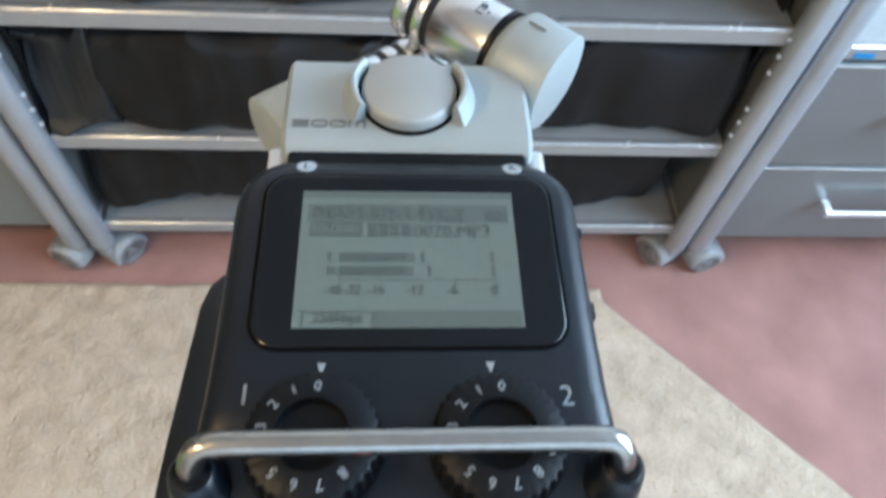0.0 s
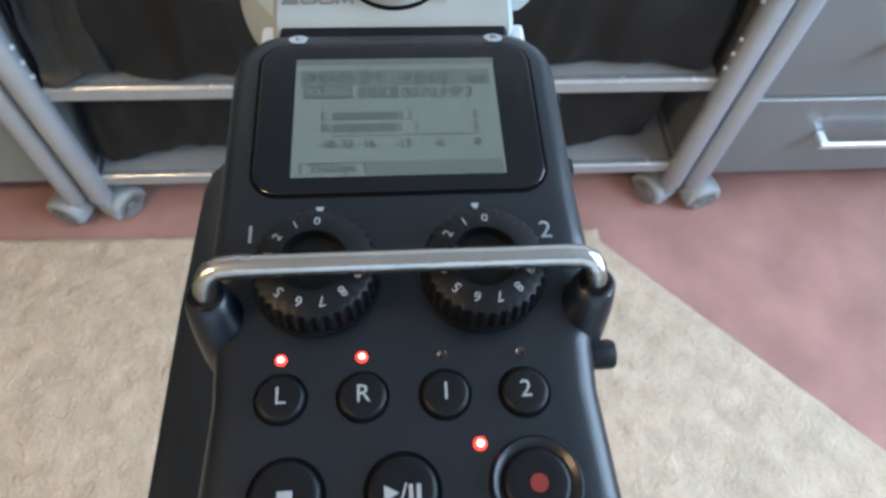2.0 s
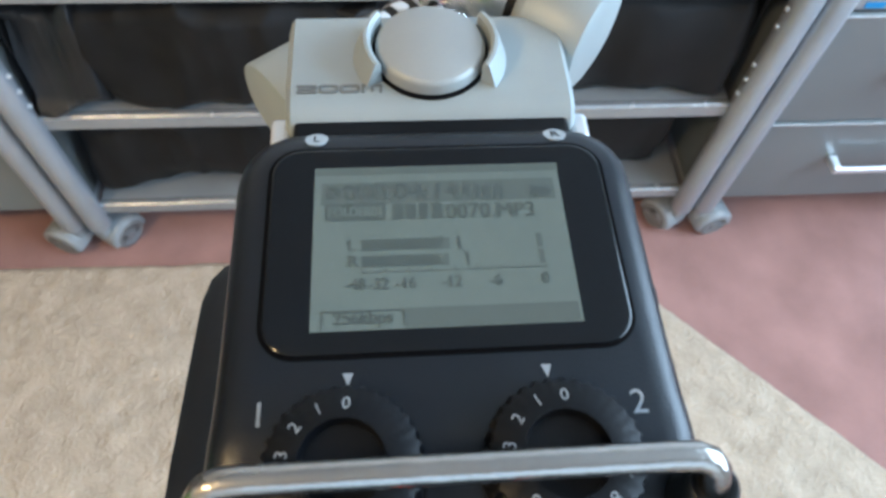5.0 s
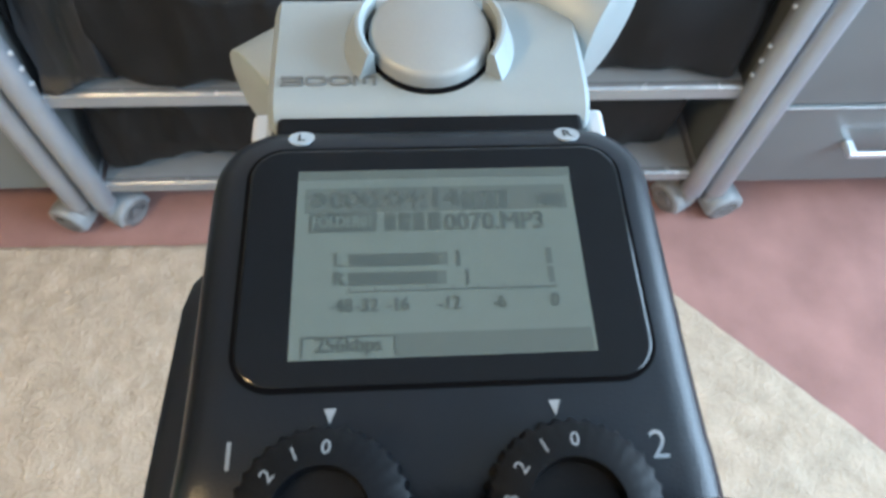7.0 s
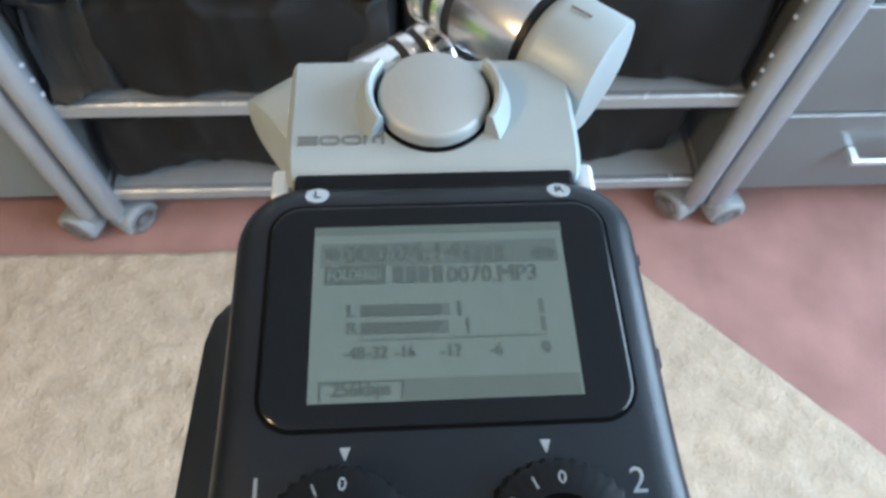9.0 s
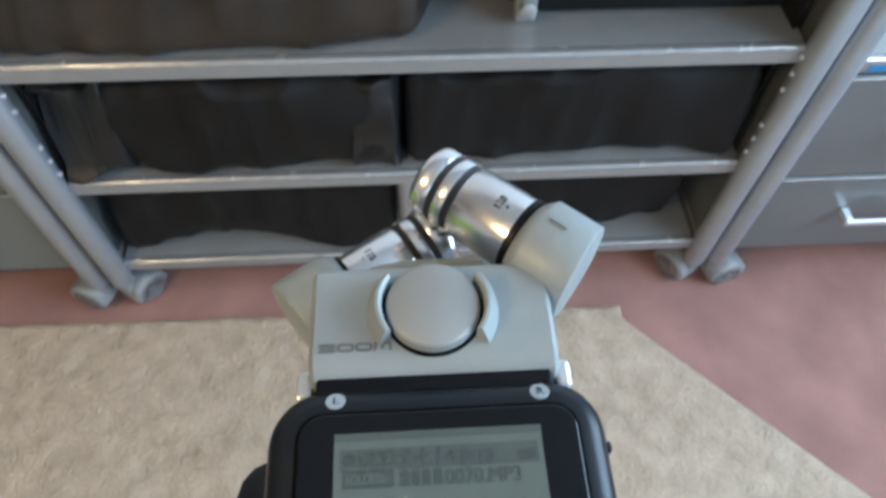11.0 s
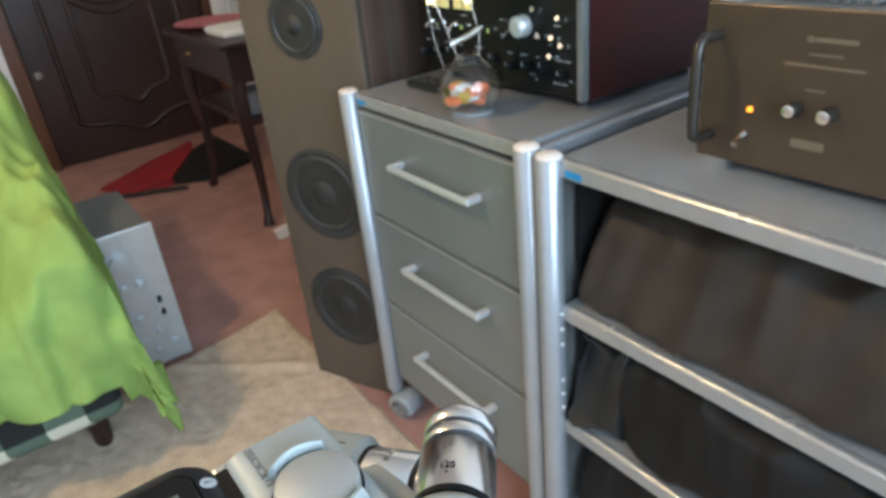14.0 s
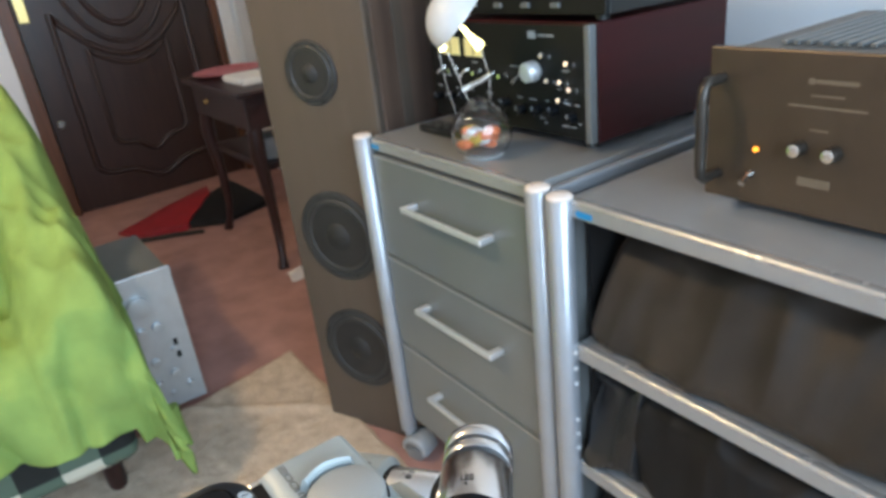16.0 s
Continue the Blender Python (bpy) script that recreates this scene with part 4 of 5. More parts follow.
def make_upright_deck():
    """A silver-faced stereo receiver standing on its end."""
    x, y1, y0, h = -1.185, -0.325, -0.48, 0.43
    d = thing("upright_receiver", (x - 0.17, (y0 + y1) / 2, 0.0), "silver-faced stereo receiver standing on its end on the rug", "receiver")
    z0 = 0.012
    part("faceplate", box(x - 0.008, x, y0, y1, z0, h, 0.002), "deck", d)
    part("case", box(x - 0.35, x - 0.008, y0 + 0.006, y1 - 0.006, z0 + 0.005, h - 0.005, 0.003), "deck_case", d, "grey steel case")
    m90 = lambda yy, zz: Matrix.Translation((x, yy, zz)) @ pose(0, 0, 0, 0, 90, 0)
    for yy, zz, r, dep in ((-0.43, 0.345, 0.030, 0.02), (-0.40, 0.27, 0.014, 0.015), (-0.44, 0.27, 0.012, 0.015), (-0.375, 0.19, 0.008, 0.012), (-0.43, 0.17, 0.012, 0.012), (-0.39, 0.12, 0.012, 0.014), (-0.44, 0.10, 0.012, 0.014), (-0.36, 0.07, 0.011, 0.014), (-0.41, 0.06, 0.008, 0.012)):
        part("knob", lathe([(r, 0), (r * 0.96, dep), (r * 0.8, dep + 0.001), (0, dep)], 22, m90(yy, zz)), "deck" if r > 0.0075 else "blackmetal", d, smooth=40)
    for zz in (0.16, 0.20):
        part("switch_bar", box(x, x + 0.004, -0.372, -0.360, zz, zz + 0.02, 0.001), "blackmetal", d)
    for zz in (0.05, 0.37):
        for xx in (-0.06, -0.29):
            part("foot", lathe([(0.012, 0), (0.011, 0.014), (0, 0.014)], 14, Matrix.Translation((x + xx, y1 - 0.006, zz)) @ pose(0, 0, 0, -90, 0, 0)), "blackmetal", d, smooth=40)


make_upright_deck()


# ---- armchair under a green throw ----
def make_armchair():
    a = thing("armchair", (-1.2, -0.92, 0), "tartan upholstered armchair mostly hidden by a green throw", "armchair")
    part("seat_base", box(-1.52, -0.91, -1.36, -0.55, 0.09, 0.36, 0.03, 3), "plaid", a, "cream, green and black tartan upholstery", smooth=40)
    part("backrest", box(-1.62, -1.33, -1.30, -0.68, 0.35, 0.78, 0.06, 3), "plaid", a, smooth=40)
    for y in (-0.585, -1.33):
        part("armrest", box(-1.50, -0.95, y - 0.025, y + 0.025, 0.35, 0.43, 0.025, 3), "plaid", a, smooth=40)
    for x in (-0.96, -1.46):
        for y in (-0.62, -1.28):
            part("leg", lathe([(0.016, 0.001), (0.022, 0.02), (0.026, 0.095)], 14, Matrix.Translation((x, y, 0))), "table", a, "dark turned wooden leg", smooth=40)

    seat = [(-1.66, 0.40), (-1.66, 0.88), (-1.58, 0.915), (-1.40, 0.905), (-1.27, 0.80), (-1.20, 0.60), (-1.17, 0.44), (-1.05, 0.455), (-0.91, 0.43), (-0.86, 0.38), (-0.845, 0.31), (-0.84, 0.225)]
    arm = [(-1.66, 0.40), (-1.66, 0.84), (-1.58, 0.87), (-1.40, 0.86), (-1.28, 0.76), (-1.20, 0.69), (-1.12, 0.655), (-1.0, 0.62), (-0.90, 0.59), (-0.835, 0.52), (-0.805, 0.38), (-0.80, 0.235)]

    def along(path, u):
        f = u * (len(path) - 1)
        i = min(int(f), len(path) - 2)
        t = f - i
        p0, p1, p2, p3 = (path[max(0, min(len(path) - 1, i + k))] for k in (-1, 0, 1, 2))
        return [0.5 * (2 * p1[k] + (p2[k] - p0[k]) * t + (2 * p0[k] - 5 * p1[k] + 4 * p2[k] - p3[k]) * t * t + (3 * p1[k] - p0[k] - 3 * p2[k] + p3[k]) * t ** 3) for k in (0, 1)]

    nu, nv = 130, 120
    vs, fs = [], []
    for j in range(nv + 1):
        v = j / nv
        for i in range(nu + 1):
            u = i / nu
            sx, sz = along(seat, u)
            ax, az = along(arm, u)
            if v < 0.72:
                y = -1.40 + (0.865) * v / 0.72
                drop = 0.0
            else:
                y = -0.535 + 0.030 * min(1, (v - 0.72) / 0.06) ** 0.5
                drop = (v - 0.72) / 0.28
            def bump(c, w):
                return max(0.0, 1 - ((y - c) / w) ** 2) ** 0.5 if abs(y - c) < w else 0.0
            k = max(bump(-0.580, 0.11), bump(-1.33, 0.10), 1.0 if y > -0.56 else 0.0)
            k = min(1.0, k)
            x, z = sx + (ax - sx) * k, sz + (az - sz) * k
            if drop:
                edge = 0.10 + 0.10 * math.sin(u * 9) ** 2 + (0.16 if u < 0.6 else 0.0)
                z = z + (min(z, edge) - z) * drop ** 0.9
                y += 0.03 * drop + 0.030 * (abs(math.sin(u * 30 + 2 * math.sin(u * 13))) ** 0.7 - 0.6) * drop
                x += 0.02 * drop * (1 if u > 0.75 else 0)
            p = Vector((x, y, z))
            hang = max(0.0, (u - 0.72) / 0.28)
            w1 = 0.034 * noise.noise(Vector((x * 4, y * 8, z * 4)))
            w2 = 0.014 * noise.noise(Vector((x * 11 + 4, y * 17, z * 9))) + 0.012 * (1 - 3 * abs(noise.noise(Vector((x * 7 - y * 9, y * 6 + z * 5, z * 6 + 2)))))
            ridge = 0.034 * (1 - abs(noise.noise(Vector((x * 4 + 9 + y * 5, y * 8 + z * 2, z * 3)))) * 3)
            x += (w1 + w2) * (0.4 + hang) + 0.050 * hang * (abs(math.sin(y * 19 + 2.5 * noise.noise(Vector((y * 5, z * 3, 0))))) ** 0.7 - 0.6)
            z += (w1 + w2 + ridge) * (1 - hang * 0.8)
            if u > 0.99:
                z += 0.02 * noise.noise(Vector((y * 14, 1, 0))) - (0.05 if y > -0.54 else 0)
            vs.append((x, y, z))
    w = nu + 1
    for j in range(nv):
        for i in range(nu):
            q = j * w + i
            fs.append((q, q + 1, q + 1 + w, q + w))
    me = bpy.data.meshes.new("throw")
    me.from_pydata(vs, [], fs)
    me.materials.append(MAT["green"])
    me.shade_smooth()
    th = tagged(new("green_throw", me), "wrinkled lime green throw draped over the armchair", "throw")
    sol = th.modifiers.new("thickness", "SOLIDIFY")
    sol.thickness = 0.006
    # a twisted tassel at the hem
    part("tassel", join(*[tube([(-0.825 + dx, -0.478 + dy, 0.235), (-0.818 + dx, -0.474 + dy * 1.2, 0.18), (-0.806 + dx * 1.5, -0.470 + dy * 1.6, 0.125)], [0.016, 0.010, 0.006], 8) for dx, dy in ((0, 0), (0.012, -0.014), (-0.01, 0.010))]), "green", th, smooth=60)


make_armchair()


# ---- ceiling lamp ----
pend = thing("pendant_lamp", (-0.72, -1.2, 2.45), "small warm pendant lamp hanging from the ceiling", "lamp")
part("cord", tube([(-0.72, -1.2, 2.449), (-0.72, -1.2, 2.30)], 0.003, 8), "white", pend)
part("shade", lathe([(0.03, 2.30), (0.06, 2.28), (0.13, 2.20), (0.128, 2.20), (0.058, 2.277), (0.028, 2.296)], 30, Matrix.Translation((-0.72, -1.2, 0))), "white_shade", pend, smooth=40)

# ---- the portable audio recorder ----
ORIGIN = Vector((0.5025, -0.650, 1.0085))
MM = Matrix.Translation(ORIGIN) @ Matrix.Scale(0.001, 4)


def ring_at(pts, z):
    return [(x, y, z) for x, y in pts]


def mm(bm):
    bm.transform(MM)
    return bm


def deck(bm, f=1.0248):
    """Sets a part of the control deck, which slopes away below the screen."""
    c = Matrix.Translation((0.4, -58.9, 101.0))
    bm.transform(c @ Matrix.Scale(f, 4) @ c.inverted())
    return mm(bm)


def slope_deck(bm):
    """Bends the body's face down by 2.5 below the screen."""
    for y in (0.5, -2.0, -4.5, -7.0, -10.0):
        bmesh.ops.bisect_plane(bm, geom=bm.verts[:] + bm.edges[:] + bm.faces[:], plane_co=(0, y, 0), plane_no=(0, 1, 0))
    for v in bm.verts:
        u = min(1.0, max(0.0, (0.5 - v.co.y) / 10.5))
        v.co.z -= 2.5 * u * u * (3 - 2 * u) * max(0.0, min(1.0, (v.co.z + 9) / 9))
    return bm


def make_recorder():
    r = thing("audio_recorder", ORIGIN + Vector((0, 0, -0.042)), "black handheld audio recorder with silver twin microphone head on a stand", "audio recorder")

    # body: plan outline, half widths along its length
    def body_outline(inset):
        half = [(-96, 31), (-80, 33), (-55, 32.6), (-40, 31.8), (-26, 31.0), (-18, 31.4), (-12, 33.2), (-5, 33.8), (3, 33.2), (12, 33.0), (36, 33.0)]
        right = [(w - inset, y) for y, w in half]
        cr = 11.0
        arc = [(33.0 - cr + (cr - inset) * math.cos(radians(a)), 52 - cr + (cr - inset) * math.sin(radians(a))) for a in range(0, 91, 10)]
        left = [(-x, y) for x, y in reversed(right + arc)]
        pts = right + arc + left
        lo = [(x, y + (inset if y < -90 else 0)) for x, y in pts]
        return lo

    levels = [(-42, 7), (-41, 4), (-37, 1.2), (-30, 0.4), (-8, 0), (-4.5, 0.25), (-2.4, 1.1), (-1.0, 2.4), (-0.25, 4.2), (0, 6.5)]
    body = part("body", mm(slope_deck(loft([ring_at(body_outline(i), z) for z, i in levels]))), "black", r, "satin black plastic body", smooth=50)
    # mounting block under the body
    def block(i):
        return [(-20, 50 - i), (-41 + i, 50 - i), (-44.5 + i, 48.5 - i), (-47 + i, 45.5 - i), (-48.5 + i, 40 - i), (-50.5 + i, 7), (-51.8 + i, -30), (-54 + i, -98), (-20, -98)]
    part("mount_block", mm(loft([ring_at(block(i), z) for z, i in ((-62, 3), (-60, 1), (-44, 0), (-41, 0.8), (-39.5, 3))])), "black", r, "black block under the body", smooth=40)

    # screen
    po = outline(26.3, 26.5, 10.1, 45.5, 4.8, 8)
    pi = outline(25.7, 25.9, 10.7, 44.9, 4.3, 8)
    scr = part("bezel", mm(loft([ring_at(po, -0.3), ring_at(po, 0.45), ring_at(outline(26.0, 26.2, 10.4, 45.2, 4.5, 8), 0.68), ring_at(pi, 0.70)])), "gloss", r, "glossy black screen bezel", smooth=40)
    part("bezel_groove", mm(merge_frame(outline(26.9, 27.1, 9.5, 46.1, 5.4, 8), outline(26.2, 26.4, 10.2, 45.4, 4.7, 8), -0.2, 0.12)), "seam", r)
    lcd = part("display", mm(box(-19.5, 19.3, 13.4, 41.6, 0.3, 0.73)), "lcd", r, "grey-green liquid crystal display")
    part("status_band", mm(box(-19.5, 19.4, 40.1, 41.6, 0.6, 0.75)), "lcd_dark", lcd)
    part("status_band", mm(box(-18.4, 18.3, 34.6, 38.6, 0.6, 0.75)), "lcd_dark", lcd)
    part("lower_band", mm(box(-6.1, 18.9, 13.5, 16.6, 0.6, 0.75)), "lcd_dark", lcd)

    def ink(text, x, y, size, name="lcd_text", mat="lcd_ink", z=0.78, wide=1.0):
        """Blocky display lettering: a heavy outline of the built-in letters."""
        m = Matrix.Translation((x, y, z)) @ Matrix.Diagonal((wide, 1, 1, 1))
        return part(name, mm(join(letters(text, size, m, 0.02, "LEFT"), letters(text, size, Matrix.Translation((0.16, 0, 0)) @ m, 0.015, "LEFT"))), mat, lcd)

    def block(x0, x1, y0, y1, name="text_bar", mat="lcd_ink", z=0.77):
        return part(name, mm(box(x0, x1, y0, y1, 0.6, z)), mat, lcd)

    part("record_dot", mm(lathe([(0, 0.6), (1.2, 0.6), (1.2, 0.78), (0, 0.78)], 16, Matrix.Translation((-16.6, 36.8, 0)))), "lcd_ink", lcd)
    ink("000:04:14", -15.1, 36.6, 4.3, wide=1.08)
    for x0, x1 in ((3.6, 4.9), (5.3, 6.5), (6.9, 8.1), (8.5, 9.9)):
        block(x0, x1, 34.7, 37.7)
    block(14.3, 17.8, 35.1, 37.0, "battery_mark")
    block(-17.7, -8.5, 31.5, 34.6, "folder_tab", "lcd_ink")
    ink("FOLDER01", -17.4, 33.0, 2.6, mat="lcd", z=0.80, wide=0.70)
    for x0, x1 in ((-7.4, -5.8), (-5.4, -3.8), (-3.4, -1.9), (-1.4, 0.3)):
        block(x0, x1, 31.5, 34.4)
    ink("0070.MP3", 0.7, 32.6, 3.9, wide=0.90)
    for t, y, x1, peak in (("L", 27.1, 1.0, 2.4), ("R", 24.3, 0.7, 3.5)):
        ink(t, -14.4, y, 2.8)
        block(-12.2, x1 - 1.2, y - 0.95, y + 0.95, "level_bar")
        block(x1 - 1.2, x1, y - 0.95, y + 0.95, "level_bar", "lcd_dark")
        block(peak - 0.25, peak + 0.25, y - 1.2, y + 1.2, "peak_mark")
        block(14.3, 15.1, y - 1.2, y + 1.2, "peak_mark", "lcd_dark")
    block(-12.2, 15.1, 22.40, 22.60, "scale_line")
    for k in range(9):
        block(-12.2 + k * 3.4, -12.0 + k * 3.4, 22.5, 23.1, "scale_tick", "lcd_ink", 0.765)
    for t, x in (("-48", -14.7), ("-32", -11.4), ("-16", -7.4), ("-12", -0.7), ("-6", 6.4), ("0", 14.1)):
        ink(t, x, 20.5, 2.7, wide=0.86)
    ink("256kbps", -16.3, 15.2, 2.9, wide=0.86)
    for x0, x1, y0, y1 in ((-18.0, -17.7, 13.8, 16.5), (-17.7, -6.1, 16.2, 16.5), (-6.4, -6.1, 13.8, 16.2)):
        block(x0, x1, y0, y1, "text_frame")

    def pr(text, x, y, size, mat="print", parent=r, z=0.06, turn=0.0):
        return part("printed_mark", mm(letters(text, size, Matrix.Translation((x, y, z)) @ pose(0, 0, 0, 0, 0, turn), 0.03)), mat, parent)

    # channel marks at the top edge
    for t, x in (("L", -19.6), ("R", 20.4)):
        m = Matrix.Translation((x, 48.6, -0.62)) @ pose(0, 0, 0, -24, 0, 0)
        b = part("channel_badge", mm(lathe([(0, -0.2), (1.95, -0.2), (1.95, 0.06), (0, 0.06)], 24, m)), "badge", r, "pale grey round channel mark")
        part("printed_mark", mm(letters(t, 2.7, m @ Matrix.Translation((0, 0, 0.1)), 0.03)), "knob", b)
    pr("1", -25.8, 2.2, 4.8)
    pr("2", 24.9, 1.5, 4.8)

    # level knobs with numbered skirts
    for x, y, a0 in ((-14.2, -6.6, 86), (13.0, -6.9, 86)):
        bm = lathe([(7.0, 0.3), (10.3, 0.3), (10.5, 1.0), (10.5, 1.6)], 48, Matrix.Translation((x, y, 0)))
        part("knob_well", deck(bm), "knob", r, smooth=40)
        n = 136
        rings = []
        for rad, z, rib in ((10.2, 0.5, 1), (9.9, 5.4, 1), (9.6, 6.0, 0.5), (9.1, 6.3, 0), (5.6, 7.0, 0), (5.3, 7.0, 0), (5.1, 5.0, 0), (0.4, 4.8, 0)):
            rings.append([(x + (rad - rib * (0.55 if (k // 2) % 2 else 0)) * math.cos(2 * math.pi * k / n), y + (rad - rib * (0.55 if (k // 2) % 2 else 0)) * math.sin(2 * math.pi * k / n), z) for k in range(n)])
        kb = part("level_knob", deck(loft(rings)), "knob", r, "black ribbed level knob with white numerals", smooth=35)
        for k in range(10):
            a = a0 + 28.1 * k
            m = Matrix.Translation((x + 7.15 * math.cos(radians(a)), y + 7.15 * math.sin(radians(a)), 6.72)) @ pose(0, 0, 0, 0, 0, a - 90) @ pose(0, 0, 0, -12, 0, 0)
            part("numeral", deck(letters(str(k), 2.3, m, 0.03)), "print", kb)
        if x < 0:
            part("red_tick", deck(box(x + 7.2, x + 8.6, y - 0.5, y + 0.0, 6.0, 6.75)), "red_print", kb)
        tr = bmesh.new()
        vs = [tr.verts.new(p) for p in ((x - 0.75, 7.5, 0.06), (x + 0.75, 7.5, 0.06), (x, 5.6, 0.06))]
        tr.faces.new(vs)
        ex = bmesh.ops.extrude_face_region(tr, geom=tr.faces[:])
        bmesh.ops.translate(tr, verts=[v for v in ex["geom"] if isinstance(v, bmesh.types.BMVert)], vec=(0, 0, -0.1))
        part("pointer_mark", mm(tr), "print", r)

    # guard bar with its sockets
    pts = []
    for sx in (-1, 1):
        q = [(sx * 29.9, -13.5, 1.0), (sx * 29.9, -12.9, 5.0), (sx * 29.8, -12.0, 7.8), (sx * 29.3, -11.1, 9.7), (sx * 28.4, -10.3, 10.8), (sx * 27.0, -9.9, 11.3), (sx * 24.5, -9.8, 11.4)]
        pts += q if sx < 0 else q[::-1]
    part("guard_bar", deck(tube(pts, 1.8, 18), 1.05), "steel", r, "polished steel guard bar over the knobs", smooth=60)
    for sx in (-1, 1):
        rings = []
        for z, cx, cy, rx, ry in ((-14, 29.6, -14.6, 4.6, 6.6), (-5, 29.8, -14.3, 4.6, 6.0), (0, 30.1, -13.8, 4.3, 5.1), (3, 30.5, -13.3, 3.9, 4.3), (5.4, 30.8, -12.7, 3.5, 3.6), (6.8, 30.9, -12.3, 3.2, 3.2), (7.2, 30.9, -12.2, 2.8, 2.8), (6.4, 30.9, -12.2, 2.2, 2.2)):
            cx -= 1.1
            rings.append([(sx * (cx + rx * math.cos(2 * math.pi * k / 28)), cy + ry * math.sin(2 * math.pi * k / 28), z) for k in range(28)])
        part("guard_socket", deck(loft(rings), 1.045), "black", r, smooth=60)

    # track buttons and their lamps
    for t, x, lamp_x, y, lit in (("L", -19.2, -19.4, -26.5, 1), ("R", -6.9, -7.0, -26.7, 1), ("1", 5.6, 5.5, -26.9, 0), ("2", 17.8, 17.9, -27.1, 0)):
        at = Matrix.Translation((x, y, 0))
        part("button_well", deck(lathe([(3.6, -0.1), (4.15, -0.1), (4.05, 0.10), (3.7, 0.04)], 32, at)), "seam", r)
        b = part("track_button", deck(lathe([(3.65, -0.5), (3.62, 0.6), (3.4, 1.0), (2.9, 1.15), (1.2, 1.08), (0, 1.06)], 36, at)), "knob", r, "round black rubber track button", smooth=50)
        part("printed_mark", deck(letters(t, 3.8, Matrix.Translation((x + 0.1, y + 0.1, 1.18)), 0.03)), "print", b)
        if lit:
            d = part("track_lamp", deck(lathe([(0.95, -0.2), (0.9, 0.25), (0.5, 0.5), (0, 0.55)], 18, Matrix.Translation((lamp_x, -20.4, 0)))), "led", r, "lit red lamp", smooth=60)
            part("lamp_core", deck(lathe([(0.6, 0.3), (0.45, 0.58), (0, 0.62)], 14, Matrix.Translation((lamp_x, -20.4, 0)))), "led_core", d, smooth=60)
        else:
            part("track_lamp", deck(lathe([(1.0, -0.2), (0.98, 0.22), (0.8, 0.28), (0.7, 0.1), (0, 0.05)], 18, Matrix.Translation((lamp_x, -20.6, 0)))), "led_off", r, "unlit lamp in a small round rim", smooth=60)
    d = part("record_lamp", deck(lathe([(1.05, -0.2), (1.0, 0.25), (0.5, 0.5), (0, 0.55)], 18, Matrix.Translation((10.3, -34.6, 0)))), "led", r, "lit red lamp", smooth=60)
    part("lamp_core", deck(lathe([(0.65, 0.3), (0.5, 0.58), (0, 0.62)], 14, Matrix.Translation((10.3, -34.6, 0)))), "led_core", d, smooth=60)

    # transport buttons
    for kind, x in (("stop", -17.7), ("play", -1.3), ("record", 17.9)):
        y, rad = -40.7, 5.0
        at = Matrix.Translation((x, y, 0))
        part("button_well", deck(lathe([(rad, -0.1), (rad + 0.7, -0.1), (rad + 0.6, 0.12), (rad + 0.1, 0.05)], 36, at)), "seam", r)
        b = part("transport_button", deck(lathe([(rad, -0.5), (rad - 0.05, 0.9), (rad - 0.3, 1.4), (rad - 0.9, 1.62), (2, 1.42), (0, 1.38)], 40, at)), "knob", r, "round black transport button", smooth=50)
        if kind == "stop":
            part("stop_mark", deck(box(x - 1.05, x + 1.05, y - 1.5, y + 0.7, 1.35, 1.56)), "print", b)
        elif kind == "play":
            tri = loft([[(x - 2.6, y - 1.5, z), (x - 0.5, y - 0.4, z), (x - 2.6, y + 0.7, z)] for z in (1.35, 1.6)])
            slash = box(-0.14, 0.14, -1.35, 1.35, 1.35, 1.6, m=Matrix.Translation((x + 0.1, y - 0.4, 0)) @ pose(0, 0, 0, 0, 0, -18))
            part("play_mark", deck(join(tri, slash, box(x + 0.85, x + 1.45, y - 1.5, y + 0.7, 1.35, 1.6), box(x + 1.95, x + 2.55, y - 1.5, y + 0.7, 1.35, 1.6))), "print", b)
        else:
            part("record_mark", deck(lathe([(0.35, 1.3), (1.3, 1.3), (1.3, 1.56), (0.35, 1.56)], 22, Matrix.Translation((x + 0.2, y - 0.1, 0)))), "red_print", b, "faded red record mark")
            part("record_ring", deck(lathe([(5.75, -0.1), (6.9, -0.1), (6.75, 1.0), (6.4, 1.45), (6.1, 1.4), (5.8, 0.9)], 44, at)), "black", r, "raised glossy ring round the record button", smooth=60)

    # side wheels and switches
    part("side_wheel", mm(lathe([(2.6, 0), (2.6, 4.4), (2.3, 5.0), (1.2, 5.1), (0, 5.1)], 22, Matrix.Translation((31.0, -18.1, -10)) @ pose(0, 0, 0, 0, 90, 0))), "knob", r, "small black side knob", smooth=40)
    for y, half in ((21.6, 1.9), (39.4, 1.2)):
        part("side_switch", mm(box(32.0, 35.0, y - half, y + half, -11.4, -8.6, 0.7)), "knob", r)

    # microphone head
    hd = part("mic_housing", mm(loft([[(x, y, z) for y, z in prof] for x, prof in head_sections()])), "silver", r, "satin silver microphone housing", smooth=40)
    part("housing_seat", mm(box(-24.0, 24.0, 49, 55, -20, -2.6, 0.8)), "knob", r)
    for sx in (-1, 1):
        part("release_button", mm(box(sx * 26.6 - 1.7, sx * 26.6 + 1.7, 50.8, 57.0, -14, -4.6, 1.0)), "handle", r, "bright metal release button")
    logo_y, lx = 59.8, -23.4
